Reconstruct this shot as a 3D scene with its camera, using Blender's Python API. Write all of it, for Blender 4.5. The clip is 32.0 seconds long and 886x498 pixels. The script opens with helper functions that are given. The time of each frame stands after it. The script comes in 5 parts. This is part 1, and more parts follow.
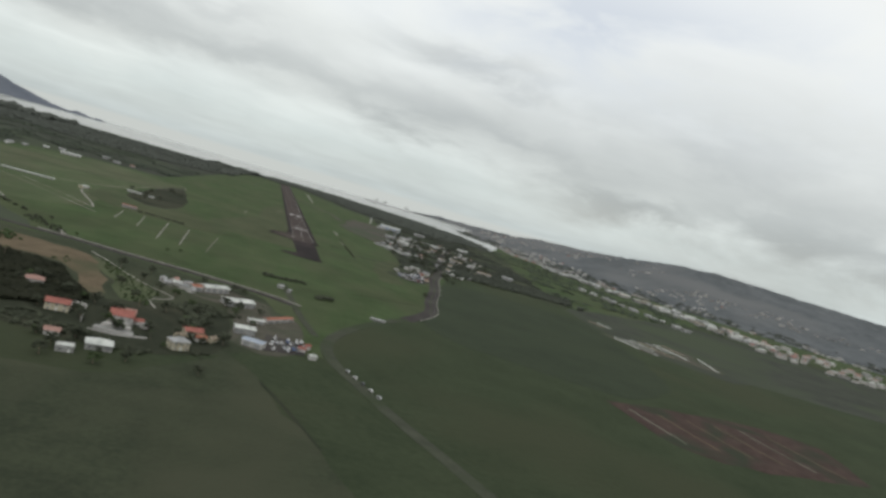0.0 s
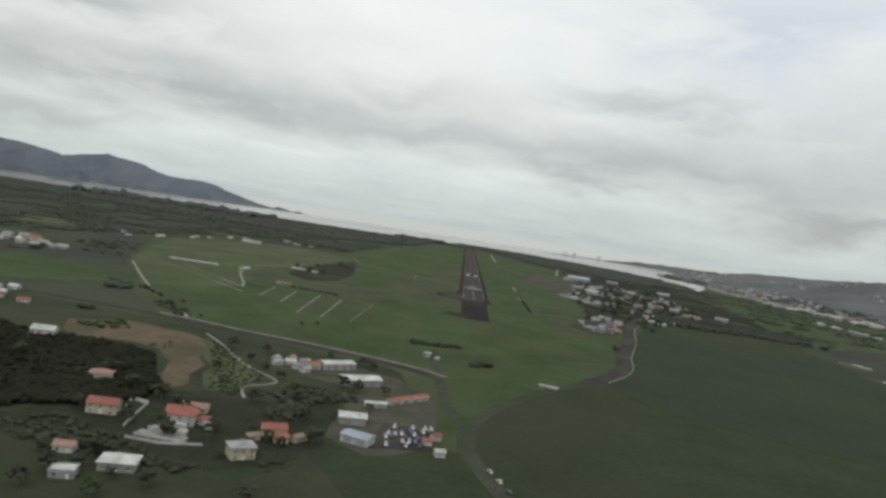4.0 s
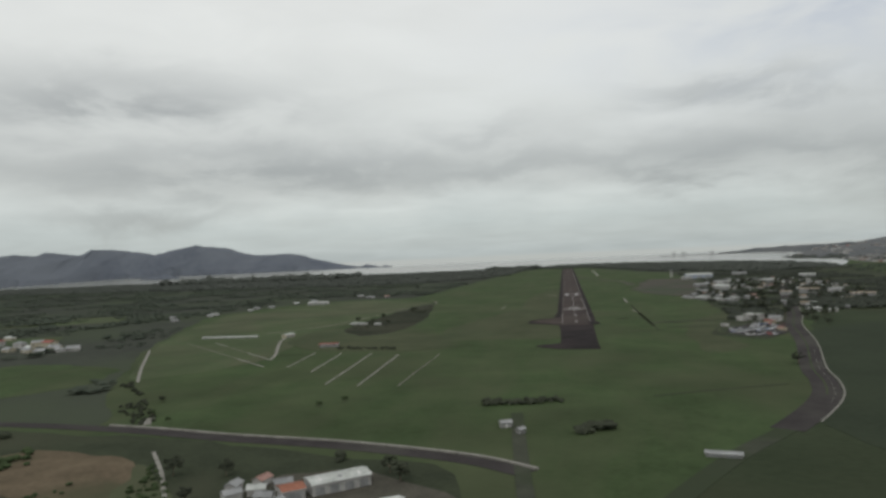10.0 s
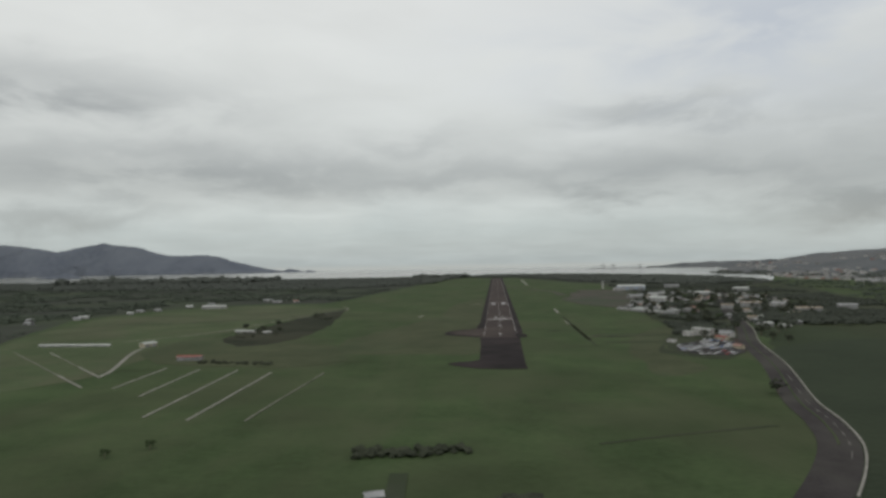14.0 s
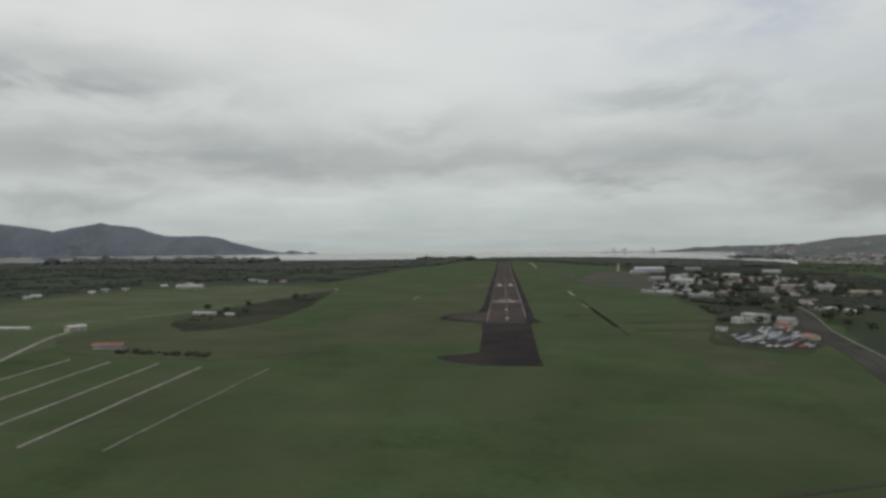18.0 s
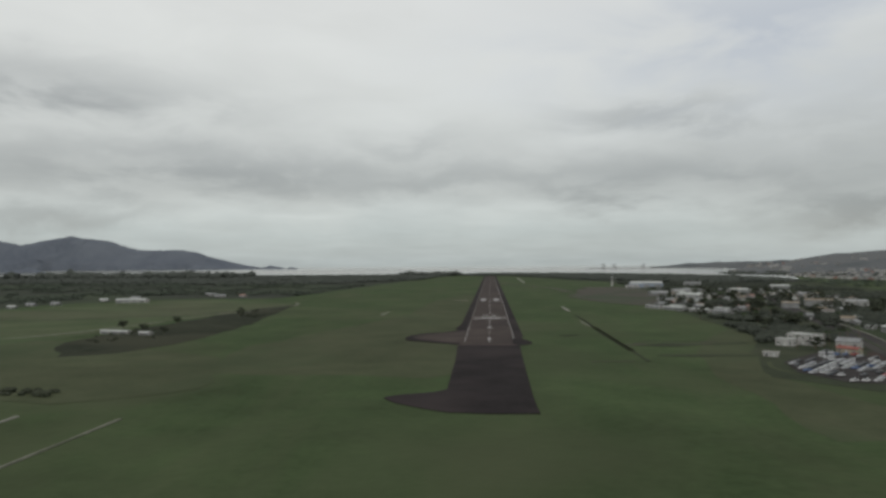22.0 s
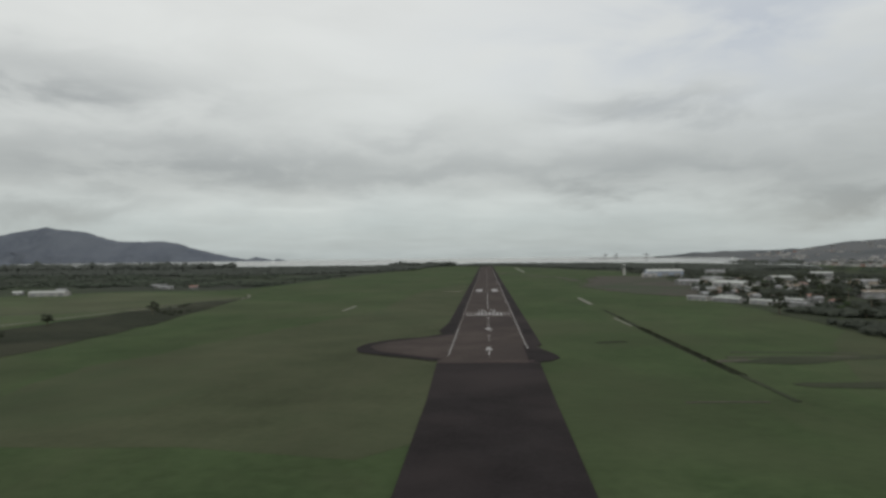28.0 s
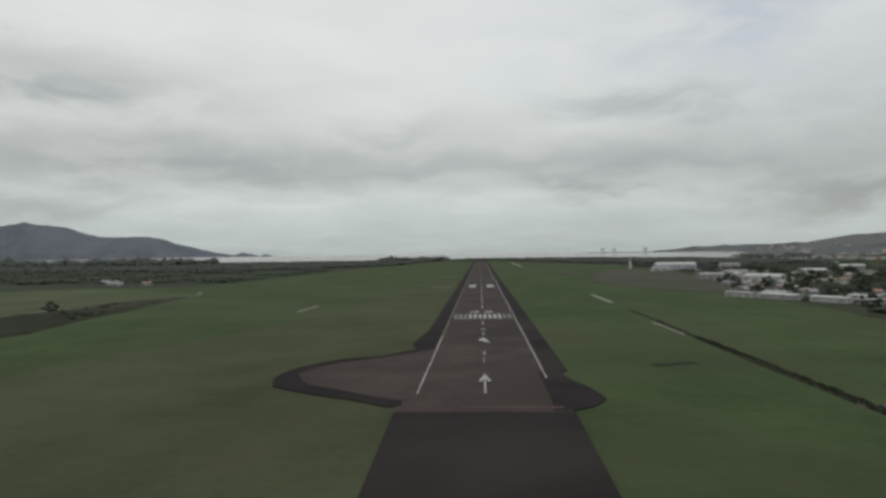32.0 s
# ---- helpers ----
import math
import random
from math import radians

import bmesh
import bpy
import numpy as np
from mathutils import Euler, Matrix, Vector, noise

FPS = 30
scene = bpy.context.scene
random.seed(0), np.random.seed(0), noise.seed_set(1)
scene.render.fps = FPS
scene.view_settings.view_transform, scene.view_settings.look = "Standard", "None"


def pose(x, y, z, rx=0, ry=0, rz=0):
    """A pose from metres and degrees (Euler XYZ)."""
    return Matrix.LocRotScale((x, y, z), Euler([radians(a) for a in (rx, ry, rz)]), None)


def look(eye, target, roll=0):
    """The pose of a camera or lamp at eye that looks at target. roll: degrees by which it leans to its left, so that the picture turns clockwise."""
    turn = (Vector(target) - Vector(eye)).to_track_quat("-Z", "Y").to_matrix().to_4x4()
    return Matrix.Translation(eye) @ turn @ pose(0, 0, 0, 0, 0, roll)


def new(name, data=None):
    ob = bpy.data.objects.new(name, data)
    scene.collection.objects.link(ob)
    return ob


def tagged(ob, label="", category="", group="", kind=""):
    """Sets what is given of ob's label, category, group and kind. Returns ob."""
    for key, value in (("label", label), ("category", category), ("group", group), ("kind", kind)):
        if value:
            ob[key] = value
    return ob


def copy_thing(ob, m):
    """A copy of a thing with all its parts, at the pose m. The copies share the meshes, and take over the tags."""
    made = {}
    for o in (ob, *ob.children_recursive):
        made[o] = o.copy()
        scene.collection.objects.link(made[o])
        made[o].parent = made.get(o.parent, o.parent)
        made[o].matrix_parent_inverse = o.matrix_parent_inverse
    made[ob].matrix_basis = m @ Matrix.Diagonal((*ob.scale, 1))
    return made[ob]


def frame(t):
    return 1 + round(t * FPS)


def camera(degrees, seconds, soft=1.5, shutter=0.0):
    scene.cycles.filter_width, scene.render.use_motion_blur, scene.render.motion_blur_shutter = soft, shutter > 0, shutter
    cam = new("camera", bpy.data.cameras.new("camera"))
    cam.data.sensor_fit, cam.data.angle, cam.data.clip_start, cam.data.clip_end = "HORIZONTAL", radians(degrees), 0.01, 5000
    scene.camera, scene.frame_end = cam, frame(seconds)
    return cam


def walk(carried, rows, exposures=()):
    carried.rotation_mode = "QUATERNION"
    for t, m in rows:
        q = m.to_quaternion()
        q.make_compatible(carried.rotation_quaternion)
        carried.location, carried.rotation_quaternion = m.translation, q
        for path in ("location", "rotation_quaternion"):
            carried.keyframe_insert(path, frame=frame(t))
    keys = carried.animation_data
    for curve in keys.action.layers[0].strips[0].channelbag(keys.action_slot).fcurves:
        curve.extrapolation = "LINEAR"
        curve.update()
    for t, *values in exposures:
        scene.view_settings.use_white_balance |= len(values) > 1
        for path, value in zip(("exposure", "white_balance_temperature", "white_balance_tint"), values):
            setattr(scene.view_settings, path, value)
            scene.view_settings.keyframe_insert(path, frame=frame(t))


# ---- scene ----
# A landing approach to an airfield by a bay, under an overcast sky.
# Runway along +y, its threshold at y = 0, centre line x = 0.
# rows: seconds, place, heading to the left of +y, pitch up, lean to the left
PATH = [
    (0, -87.13, -1464.25, 132.48, -15.074, -3.464, 16.470), (0.5, -79.24, -1446.37, 130.47, -11.545, -4.868, 16.778),
    (1, -71.28, -1428.50, 128.47, -9.426, -6.750, 16.444), (1.5, -63.36, -1410.62, 126.46, -8.260, -8.133, 16.503),
    (2, -55.72, -1392.62, 124.43, -5.045, -2.910, 14.396), (2.5, -48.18, -1374.57, 122.42, -2.855, -1.950, 12.366),
    (4.5, -24.38, -1299.85, 114.95, 2.952, -2.030, 8.016), (5, -21.61, -1280.53, 112.69, 4.706, -0.817, 7.085),
    (5.5, -19.74, -1261.18, 110.40, 7.831, 0.223, 4.565), (6, -17.89, -1241.81, 108.16, 9.060, 1.307, 0.617),
    (6.5, -16.04, -1222.57, 105.99, 10.873, 1.020, -3.272), (7, -14.51, -1203.54, 103.90, 12.391, 0.294, -3.750),
    (7.5, -13.46, -1184.78, 101.93, 11.008, -0.605, -3.737), (8, -12.75, -1166.34, 100.10, 11.143, -1.025, -6.032),
    (8.5, -12.04, -1148.25, 98.45, 12.187, -3.021, -6.401), (9, -11.64, -1130.47, 97.02, 10.734, 0.277, -6.210),
    (9.5, -11.24, -1112.62, 95.56, 9.694, 0.132, -3.121), (10, -10.82, -1094.74, 94.07, 9.888, 0.425, -2.549),
    (10.5, -10.30, -1076.86, 92.53, 5.316, 2.964, 0.017), (11, -9.62, -1059.00, 90.95, 2.692, 0.103, 0.472),
    (11.5, -8.77, -1041.20, 89.30, 3.388, 0.290, 0.341), (12, -7.78, -1023.46, 87.61, 3.666, 1.692, -0.864),
    (12.5, -6.74, -1005.82, 85.87, 4.061, 1.770, -0.832), (13, -5.71, -988.28, 84.10, 4.744, 1.591, -1.503),
    (13.5, -4.79, -970.86, 82.31, 3.593, 1.047, -0.376), (14, -3.95, -953.57, 80.50, 4.302, 1.010, -0.941),
    (14.5, -3.24, -936.40, 78.69, 5.336, 1.631, -0.715), (16.5, -3.92, -870.58, 71.19, 5.354, 1.399, -0.002),
    (17, -3.68, -854.06, 69.51, 4.061, 1.452, -0.753), (17.5, -3.31, -837.52, 67.85, 3.886, 1.499, -0.096),
    (18, -2.84, -820.97, 66.23, 4.949, -0.227, -0.524), (18.5, -2.30, -804.43, 64.64, 4.050, 0.694, -0.504),
    (19, -1.68, -787.94, 63.08, 4.319, 1.101, 0.095), (19.5, -0.99, -771.51, 61.55, 3.956, 2.594, -0.730),
    (20, -0.33, -755.17, 60.08, 5.077, 1.926, -1.043), (20.5, 0.22, -738.92, 58.67, 5.352, 1.744, -1.597),
    (21, 0.60, -722.76, 57.32, 4.946, 2.575, -1.667), (21.5, 0.82, -706.69, 56.04, 4.432, 1.432, 0.020),
    (22, 0.91, -690.71, 54.82, 3.879, 1.185, -0.351), (22.5, 0.93, -674.84, 53.62, 3.678, 1.254, -0.411),
    (23, 0.95, -659.05, 52.47, 3.061, 1.064, -0.080), (23.5, 0.98, -643.34, 51.34, 3.675, 1.159, -1.184),
    (24, 0.89, -627.70, 50.27, 3.841, 1.232, -1.082), (24.5, 0.64, -612.10, 49.26, 3.181, 1.517, 0.071),
    (25, 0.24, -596.57, 48.32, 4.060, 0.411, 0.009), (25.5, -0.23, -581.12, 47.42, 3.446, 0.084, -0.861),
    (26, -0.69, -565.74, 46.54, 3.537, 0.239, 0.108), (26.5, -1.09, -550.42, 45.67, 4.528, 0.903, -0.230),
    (28.5, -0.85, -490.46, 42.15, 3.165, 0.496, -0.822), (29, -0.72, -475.50, 41.33, 2.983, 0.476, -0.937),
    (30, -0.52, -445.56, 39.69, 2.703, -0.383, -0.717), (30.5, -0.63, -430.51, 38.91, 3.063, -1.101, -0.424),
    (31, -0.67, -415.42, 38.12, 2.782, -0.755, -1.858), (31.5, -0.73, -400.31, 37.35, 2.248, -0.043, -1.313),
    (32, -0.88, -385.19, 36.56, 3.049, 0.248, -0.786),
]

cam = camera(65.03, 32.0, soft=3.1)
walk(cam, [(t, pose(x, y, z, 90 + pitch, 0, yaw) @ pose(0, 0, 0, 0, 0, lean)) for t, x, y, z, yaw, pitch, lean in PATH],
     [(0, 0.30), (1, 0.34), (2, 0.44), (2.5, 0.40), (5, 0.17), (7, 0.08), (9, 0.02), (13, -0.04), (17, -0.10), (23, -0.10), (29, -0.06), (32, -0.04)])


# ---- world: overcast sky ----
SUN_EL, SUN_ROT = radians(52), radians(200)
world = bpy.data.worlds.new("overcast_sky")
scene.world = world
world.use_nodes = True
wt = world.node_tree
wt.nodes.clear()


def node(tree, kind, ins=None, **props):
    n = tree.nodes.new(kind)
    for k, v in props.items():
        if k == "operation":
            n.operation = v
        elif k == "blend_type":
            n.blend_type = v
        elif k == "data_type":
            n.data_type = v
    for k, v in (ins or {}).items():
        if hasattr(v, "is_output"):
            tree.links.new(v, n.inputs[k])
        else:
            n.inputs[k].default_value = v
    return n


def maths(tree, op, a, b=0.0):
    return node(tree, "ShaderNodeMath", {0: a, 1: b}, operation=op).outputs[0]


def blend(tree, fac, a, b, how="MIX"):
    n = node(tree, "ShaderNodeMix", None, data_type="RGBA", blend_type=how)
    for k, v in ((0, fac), (6, a), (7, b)):
        if hasattr(v, "is_output"):
            tree.links.new(v, n.inputs[k])
        else:
            n.inputs[k].default_value = v if k == 0 else (*v[:3], 1)
    return n.outputs[2]


def ramp(tree, fac, stops):
    n = tree.nodes.new("ShaderNodeValToRGB")
    el = n.color_ramp.elements
    el[0].position, el[0].color = stops[0][0], (*stops[0][1], 1)
    el[1].position, el[1].color = stops[-1][0], (*stops[-1][1], 1)
    for p, c in stops[1:-1]:
        e = el.new(p)
        e.color = (*c, 1)
    tree.links.new(fac, n.inputs[0])
    return n.outputs[0]


def grey(v):
    return (v, v, v)


sky = wt.nodes.new("ShaderNodeTexSky")
sky.sky_type, sky.sun_disc, sky.sun_elevation, sky.sun_rotation = "NISHITA", False, SUN_EL, SUN_ROT
way = node(wt, "ShaderNodeTexCoord").outputs["Generated"]
sep = node(wt, "ShaderNodeSeparateXYZ", {0: way})
up = sep.outputs[2]
lift = maths(wt, "MAXIMUM", maths(wt, "ADD", up, 0.12), 0.07)
cx, cy = maths(wt, "DIVIDE", sep.outputs[0], lift), maths(wt, "DIVIDE", sep.outputs[1], lift)
deck = node(wt, "ShaderNodeCombineXYZ", {0: cx, 1: cy, 2: 0.0}).outputs[0]
big = node(wt, "ShaderNodeTexNoise", {"Vector": deck, "Scale": 0.5, "Detail": 4.0, "Roughness": 0.5, "Distortion": 0.5}).outputs[0]
wisp = node(wt, "ShaderNodeTexNoise", {"Vector": deck, "Scale": 1.7, "Detail": 5.0, "Roughness": 0.55, "Distortion": 0.5}).outputs[0]
puff = node(wt, "ShaderNodeTexNoise", {"Vector": node(wt, "ShaderNodeCombineXYZ", {0: maths(wt, "MULTIPLY", sep.outputs[0], 1.0), 1: sep.outputs[1], 2: maths(wt, "MULTIPLY", up, 2.6)}).outputs[0],
                                       "Scale": 5.5, "Detail": 8.0, "Roughness": 0.58, "Distortion": 0.3}).outputs[0]
wave = node(wt, "ShaderNodeTexNoise", {"Vector": node(wt, "ShaderNodeCombineXYZ", {0: sep.outputs[0], 1: sep.outputs[1], 2: maths(wt, "MULTIPLY", up, 1.5)}).outputs[0], "Scale": 3.2, "Detail": 7.0, "Roughness": 0.62, "Distortion": 0.3}).outputs[0]
layer = maths(wt, "ADD", up, maths(wt, "MULTIPLY", maths(wt, "SUBTRACT", wave, 0.5), 0.075))
base = ramp(wt, layer, [(0.0, (0.465, 0.515, 0.515)), (0.045, (0.535, 0.585, 0.580)), (0.075, (0.640, 0.678, 0.660)), (0.100, (0.600, 0.623, 0.600)), (0.125, (0.560, 0.578, 0.555)), (0.150, (0.640, 0.658, 0.632)), (0.20, (0.745, 0.764, 0.732)), (0.28, (0.815, 0.830, 0.798)), (0.42, (0.850, 0.860, 0.836)), (1.0, (0.86, 0.87, 0.86))])
soft_light = ramp(wt, maths(wt, "ADD", maths(wt, "MULTIPLY", big, 0.6), maths(wt, "MULTIPLY", wisp, 0.4)), [(0.36, grey(0.90)), (0.62, grey(1.06))])
low = blend(wt, 1.0, base, soft_light, "MULTIPLY")
# cloud banks: bearing right of +y, elevation, half widths in degrees, weight
bearing = maths(wt, "MULTIPLY", maths(wt, "ARCTAN2", sep.outputs[0], sep.outputs[1]), 180 / math.pi)
height = maths(wt, "MULTIPLY", maths(wt, "ARCSINE", up), 180 / math.pi)
billow = maths(wt, "ADD", height, maths(wt, "MULTIPLY", maths(wt, "SUBTRACT", puff, 0.5), 9.0))
BANKS = [(-34, 12.4, 12, 2.2, 0.85), (-23, 7.4, 17, 1.5, 0.78), (-4, 6.6, 20, 1.3, 0.62), (-33, 4.2, 7, 1.3, 0.62), (-7, 10.0, 5, 0.9, 0.3), (-3, 7.0, 9, 1.4, 0.58), (13, 6.2, 13, 1.7, 0.92), (23, 5.6, 12, 3.0, 0.72), (14, 11.6, 9, 1.7, 0.66), (28, 4.6, 9, 1.9, 1.0), (42, 4.6, 13, 3.2, 1.0), (58, 5.0, 14, 3.5, 0.85), (32, 9.5, 16, 5, 0.5), (-55, 8.0, 14, 2.0, 0.5)]
gloom = None
for az, el, wide, tall, much in BANKS:
    u = maths(wt, "DIVIDE", maths(wt, "SUBTRACT", bearing, az), wide)
    v = maths(wt, "DIVIDE", maths(wt, "SUBTRACT", billow, el), tall)
    g = maths(wt, "MULTIPLY", maths(wt, "EXPONENT", maths(wt, "MULTIPLY", maths(wt, "ADD", maths(wt, "MULTIPLY", u, u), maths(wt, "MULTIPLY", v, v)), -1.0)), much)
    gloom = g if gloom is None else maths(wt, "MAXIMUM", gloom, g)
ragged = ramp(wt, puff, [(0.40, grey(0.55)), (0.55, grey(1.0))])
low = blend(wt, maths(wt, "MULTIPLY", gloom, ragged), low, (0.345, 0.36, 0.353))
veil = maths(wt, "EXPONENT", maths(wt, "MULTIPLY", maths(wt, "ADD", maths(wt, "POWER", maths(wt, "DIVIDE", maths(wt, "SUBTRACT", bearing, 22), 20), 2), maths(wt, "POWER", maths(wt, "DIVIDE", maths(wt, "SUBTRACT", height, 17), 5), 2)), -1.0))
low = blend(wt, maths(wt, "MULTIPLY", veil, ramp(wt, wisp, [(0.38, grey(0.25)), (0.58, grey(1.0))])), low, (0.575, 0.612, 0.655))
overcast = blend(wt, 0.10, low, blend(wt, 1.0, sky.outputs[0], grey(0.1), "MULTIPLY"))
sea_far = (0.47, 0.495, 0.475)
under = ramp(wt, maths(wt, "ADD", up, 0.5), [(0.4930, grey(0.0)), (0.4965, grey(1.0))])
shown = blend(wt, under, sea_far, overcast)
back = node(wt, "ShaderNodeBackground", {"Color": shown, "Strength": 1.0})
wt.links.new(back.outputs[0], node(wt, "ShaderNodeOutputWorld").inputs[0])

sun = new("sun", bpy.data.lights.new("sun", "SUN"))
sun.data.energy, sun.data.angle, sun.data.color = 0.6, radians(25), (1.0, 0.97, 0.92)
sun.matrix_world = look((0, 0, 0), (-math.sin(SUN_ROT) * math.cos(SUN_EL), -math.cos(SUN_ROT) * math.cos(SUN_EL), -math.sin(SUN_EL)))


# ---- materials ----
def material(name, dark, light, size=4.0, fine=None, rough=0.9, metal=0.0, bump=0.0, third=None, each=0.0, spec=0.3, streak=None, sheen=0.0):
    """Two scales of noise between two colours; size and fine in metres; each: how far pieces differ from one another."""
    m = bpy.data.materials.new(name)
    m.use_nodes = True
    t = m.node_tree
    b = t.nodes["Principled BSDF"]
    at = node(t, "ShaderNodeNewGeometry").outputs["Position"]
    n1 = node(t, "ShaderNodeTexNoise", {"Vector": at, "Scale": 1 / size, "Detail": 4.0, "Roughness": 0.6}).outputs[0]
    n2 = node(t, "ShaderNodeTexNoise", {"Vector": at, "Scale": 1 / (fine or size / 9), "Detail": 3.0, "Roughness": 0.6}).outputs[0]
    mixed = maths(t, "ADD", maths(t, "MULTIPLY", n1, 0.6), maths(t, "MULTIPLY", n2, 0.4))
    col = ramp(t, mixed, [(0.38, dark), (0.62, light)])
    if third:
        n3 = node(t, "ShaderNodeTexNoise", {"Vector": at, "Scale": 1 / (size * 4.3), "Detail": 3.0, "Distortion": 0.5}).outputs[0]
        col = blend(t, ramp(t, n3, [(0.48, grey(0.0)), (0.64, grey(1.0))]), col, third)
    if streak:
        long = node(t, "ShaderNodeVectorMath", {0: at, 1: (1 / streak[0], 1 / streak[1], 0.0)})
        long.operation = "MULTIPLY"
        n4 = node(t, "ShaderNodeTexNoise", {"Vector": long.outputs[0], "Scale": 1.0, "Detail": 5.0, "Roughness": 0.65, "Distortion": 0.8}).outputs[0]
        col = blend(t, ramp(t, n4, [(0.44, grey(0.0)), (0.66, grey(0.55))]), col, streak[2])
        n5 = node(t, "ShaderNodeTexNoise", {"Vector": at, "Scale": 1 / 95, "Detail": 5.0, "Roughness": 0.6}).outputs[0]
        col = blend(t, 1.0, col, ramp(t, n5, [(0.35, grey(0.84)), (0.65, grey(1.13))]), "MULTIPLY")
    if each:
        r = node(t, "ShaderNodeObjectInfo").outputs["Random"]
        g = node(t, "ShaderNodeNewGeometry").outputs["Random Per Island"]
        v = maths(t, "ADD", maths(t, "MULTIPLY", maths(t, "ADD", r, g), each), 1 - each)
        col = blend(t, 1.0, col, node(t, "ShaderNodeCombineColor", {0: v, 1: v, 2: v}).outputs[0], "MULTIPLY")
    t.links.new(col, b.inputs["Base Color"])
    b.inputs["Roughness"].default_value, b.inputs["Metallic"].default_value = rough, metal
    b.inputs["Specular IOR Level"].default_value = spec
    b.inputs["Sheen Weight"].default_value, b.inputs["Sheen Roughness"].default_value, b.inputs["Sheen Tint"].default_value = sheen, 0.5, (0.60, 0.85, 0.40, 1)
    if bump:
        bp = node(t, "ShaderNodeBump", {"Strength": bump, "Distance": (fine or size / 9) * 0.3, "Height": n2})
        t.links.new(bp.outputs[0], b.inputs["Normal"])
    return m


GRASS = material("grass", (0.0307, 0.0472, 0.0202), (0.0486, 0.0713, 0.0314), 34, 4, 1.0, bump=0.3, third=(0.0496, 0.0606, 0.0321), spec=0.05, streak=(60, 220, (0.0572, 0.0659, 0.0363)), sheen=0.02)
DRY_GRASS = material("worn_grass", (0.0426, 0.0495, 0.0277), (0.0603, 0.0671, 0.0391), 26, 3, 1.0, bump=0.3, third=(0.0445, 0.0563, 0.0305), spec=0.05, streak=(40, 90, (0.0613, 0.0641, 0.0391)), sheen=0.02)
BROWN_FIELD = material("dark_brown_field", (0.0232, 0.0298, 0.0202), (0.0319, 0.0401, 0.0265), 60, 5, 1.0, bump=0.4, third=(0.0304, 0.0378, 0.0248), spec=0.05, sheen=0.02)
LANE = material("worn_lane", (0.0396, 0.0442, 0.0328), (0.0602, 0.0653, 0.0487), 14, 1.5, 1.0, third=(0.0378, 0.0478, 0.0286), spec=0.05)
MEADOW = material("meadow", (0.0449, 0.0625, 0.0303), (0.0647, 0.0837, 0.0435), 50, 4, 1.0, bump=0.3, third=(0.0675, 0.0744, 0.0454), spec=0.05, streak=(90, 60, (0.0769, 0.0764, 0.0500)), sheen=0.02)
CANE = material("dark_field", (0.0241, 0.0323, 0.0185), (0.0359, 0.0454, 0.0263), 60, 5, 1.0, bump=0.4, third=(0.0359, 0.0408, 0.0246), spec=0.05, sheen=0.02)
SCRUB = material("scrub", (0.0265, 0.0320, 0.0211), (0.0398, 0.0468, 0.0296), 24, 3, 1.0, bump=0.5, third=(0.0445, 0.0484, 0.0320), spec=0.05, sheen=0.015)
# Ground of the far plain, its colour greyed with the same haze as MANGROVE.
PLAIN = material("hazed_wooded_plain", (0.0475, 0.0519, 0.0454), (0.0637, 0.0700, 0.0572), 70, 9, 1.0, bump=0.5, third=(0.0605, 0.0721, 0.0508), spec=0.0)
DIRT = material("dirt_yard", (0.056, 0.054, 0.043), (0.086, 0.081, 0.066), 12, 1.5, 1.0, bump=0.3, third=(0.044, 0.054, 0.034), spec=0.05)
SOIL = material("bare_soil", (0.080, 0.064, 0.043), (0.128, 0.102, 0.069), 16, 2.5, 1.0, bump=0.3, third=(0.062, 0.064, 0.038), spec=0.05)
ROUGH = material("rough_growth", (0.022, 0.026, 0.018), (0.036, 0.040, 0.028), 18, 2.5, 1.0, bump=0.5, third=(0.044, 0.046, 0.032), spec=0.03)
PLOUGH = material("ploughed_soil", (0.0377, 0.0267, 0.0238), (0.0672, 0.0482, 0.0414), 14, 2.0, 1.0, bump=0.4, third=(0.0328, 0.0378, 0.0264), spec=0.05)
OLD_ASPHALT = material("worn_asphalt", (0.042, 0.034, 0.031), (0.068, 0.055, 0.050), 22, 1.5, 0.95, third=(0.040, 0.033, 0.031), spec=0.06)
NEW_ASPHALT = material("dark_asphalt", (0.017, 0.0145, 0.0150), (0.027, 0.0235, 0.0240), 18, 1.2, 0.95, third=(0.036, 0.030, 0.030), spec=0.04)
ROAD = material("road_asphalt", (0.0312, 0.0281, 0.0280), (0.0492, 0.0452, 0.0440), 15, 1.5, 0.95, third=(0.0541, 0.0515, 0.0464), spec=0.06)
APRON = material("apron_concrete", (0.046, 0.043, 0.034), (0.068, 0.061, 0.050), 30, 3, 0.9, third=(0.040, 0.052, 0.030), spec=0.1)
GRAVEL = material("pale_gravel", (0.15, 0.147, 0.128), (0.27, 0.26, 0.235), 8, 1.0, 1.0, spec=0.1)
PALE_EARTH = material("pale_earth", (0.105, 0.107, 0.086), (0.19, 0.185, 0.155), 7, 1.0, 1.0, third=(0.070, 0.078, 0.052), spec=0.05)
LINE = material("line_paint", (0.20, 0.195, 0.19), (0.40, 0.395, 0.39), 5, 0.8, 0.8, spec=0.2)
RED_LINE = material("faded_red_line_paint", (0.058, 0.042, 0.040), (0.092, 0.064, 0.060), 3, 0.6, 0.9, spec=0.1)
LINE_FADED = material("faded_line_paint", (0.10, 0.09, 0.085), (0.22, 0.21, 0.20), 3, 0.6, 0.9, spec=0.1)
DIM_WALL = material("weathered_wall", (0.13, 0.13, 0.128), (0.22, 0.22, 0.215), 6, 1.0, 0.9, each=0.2)
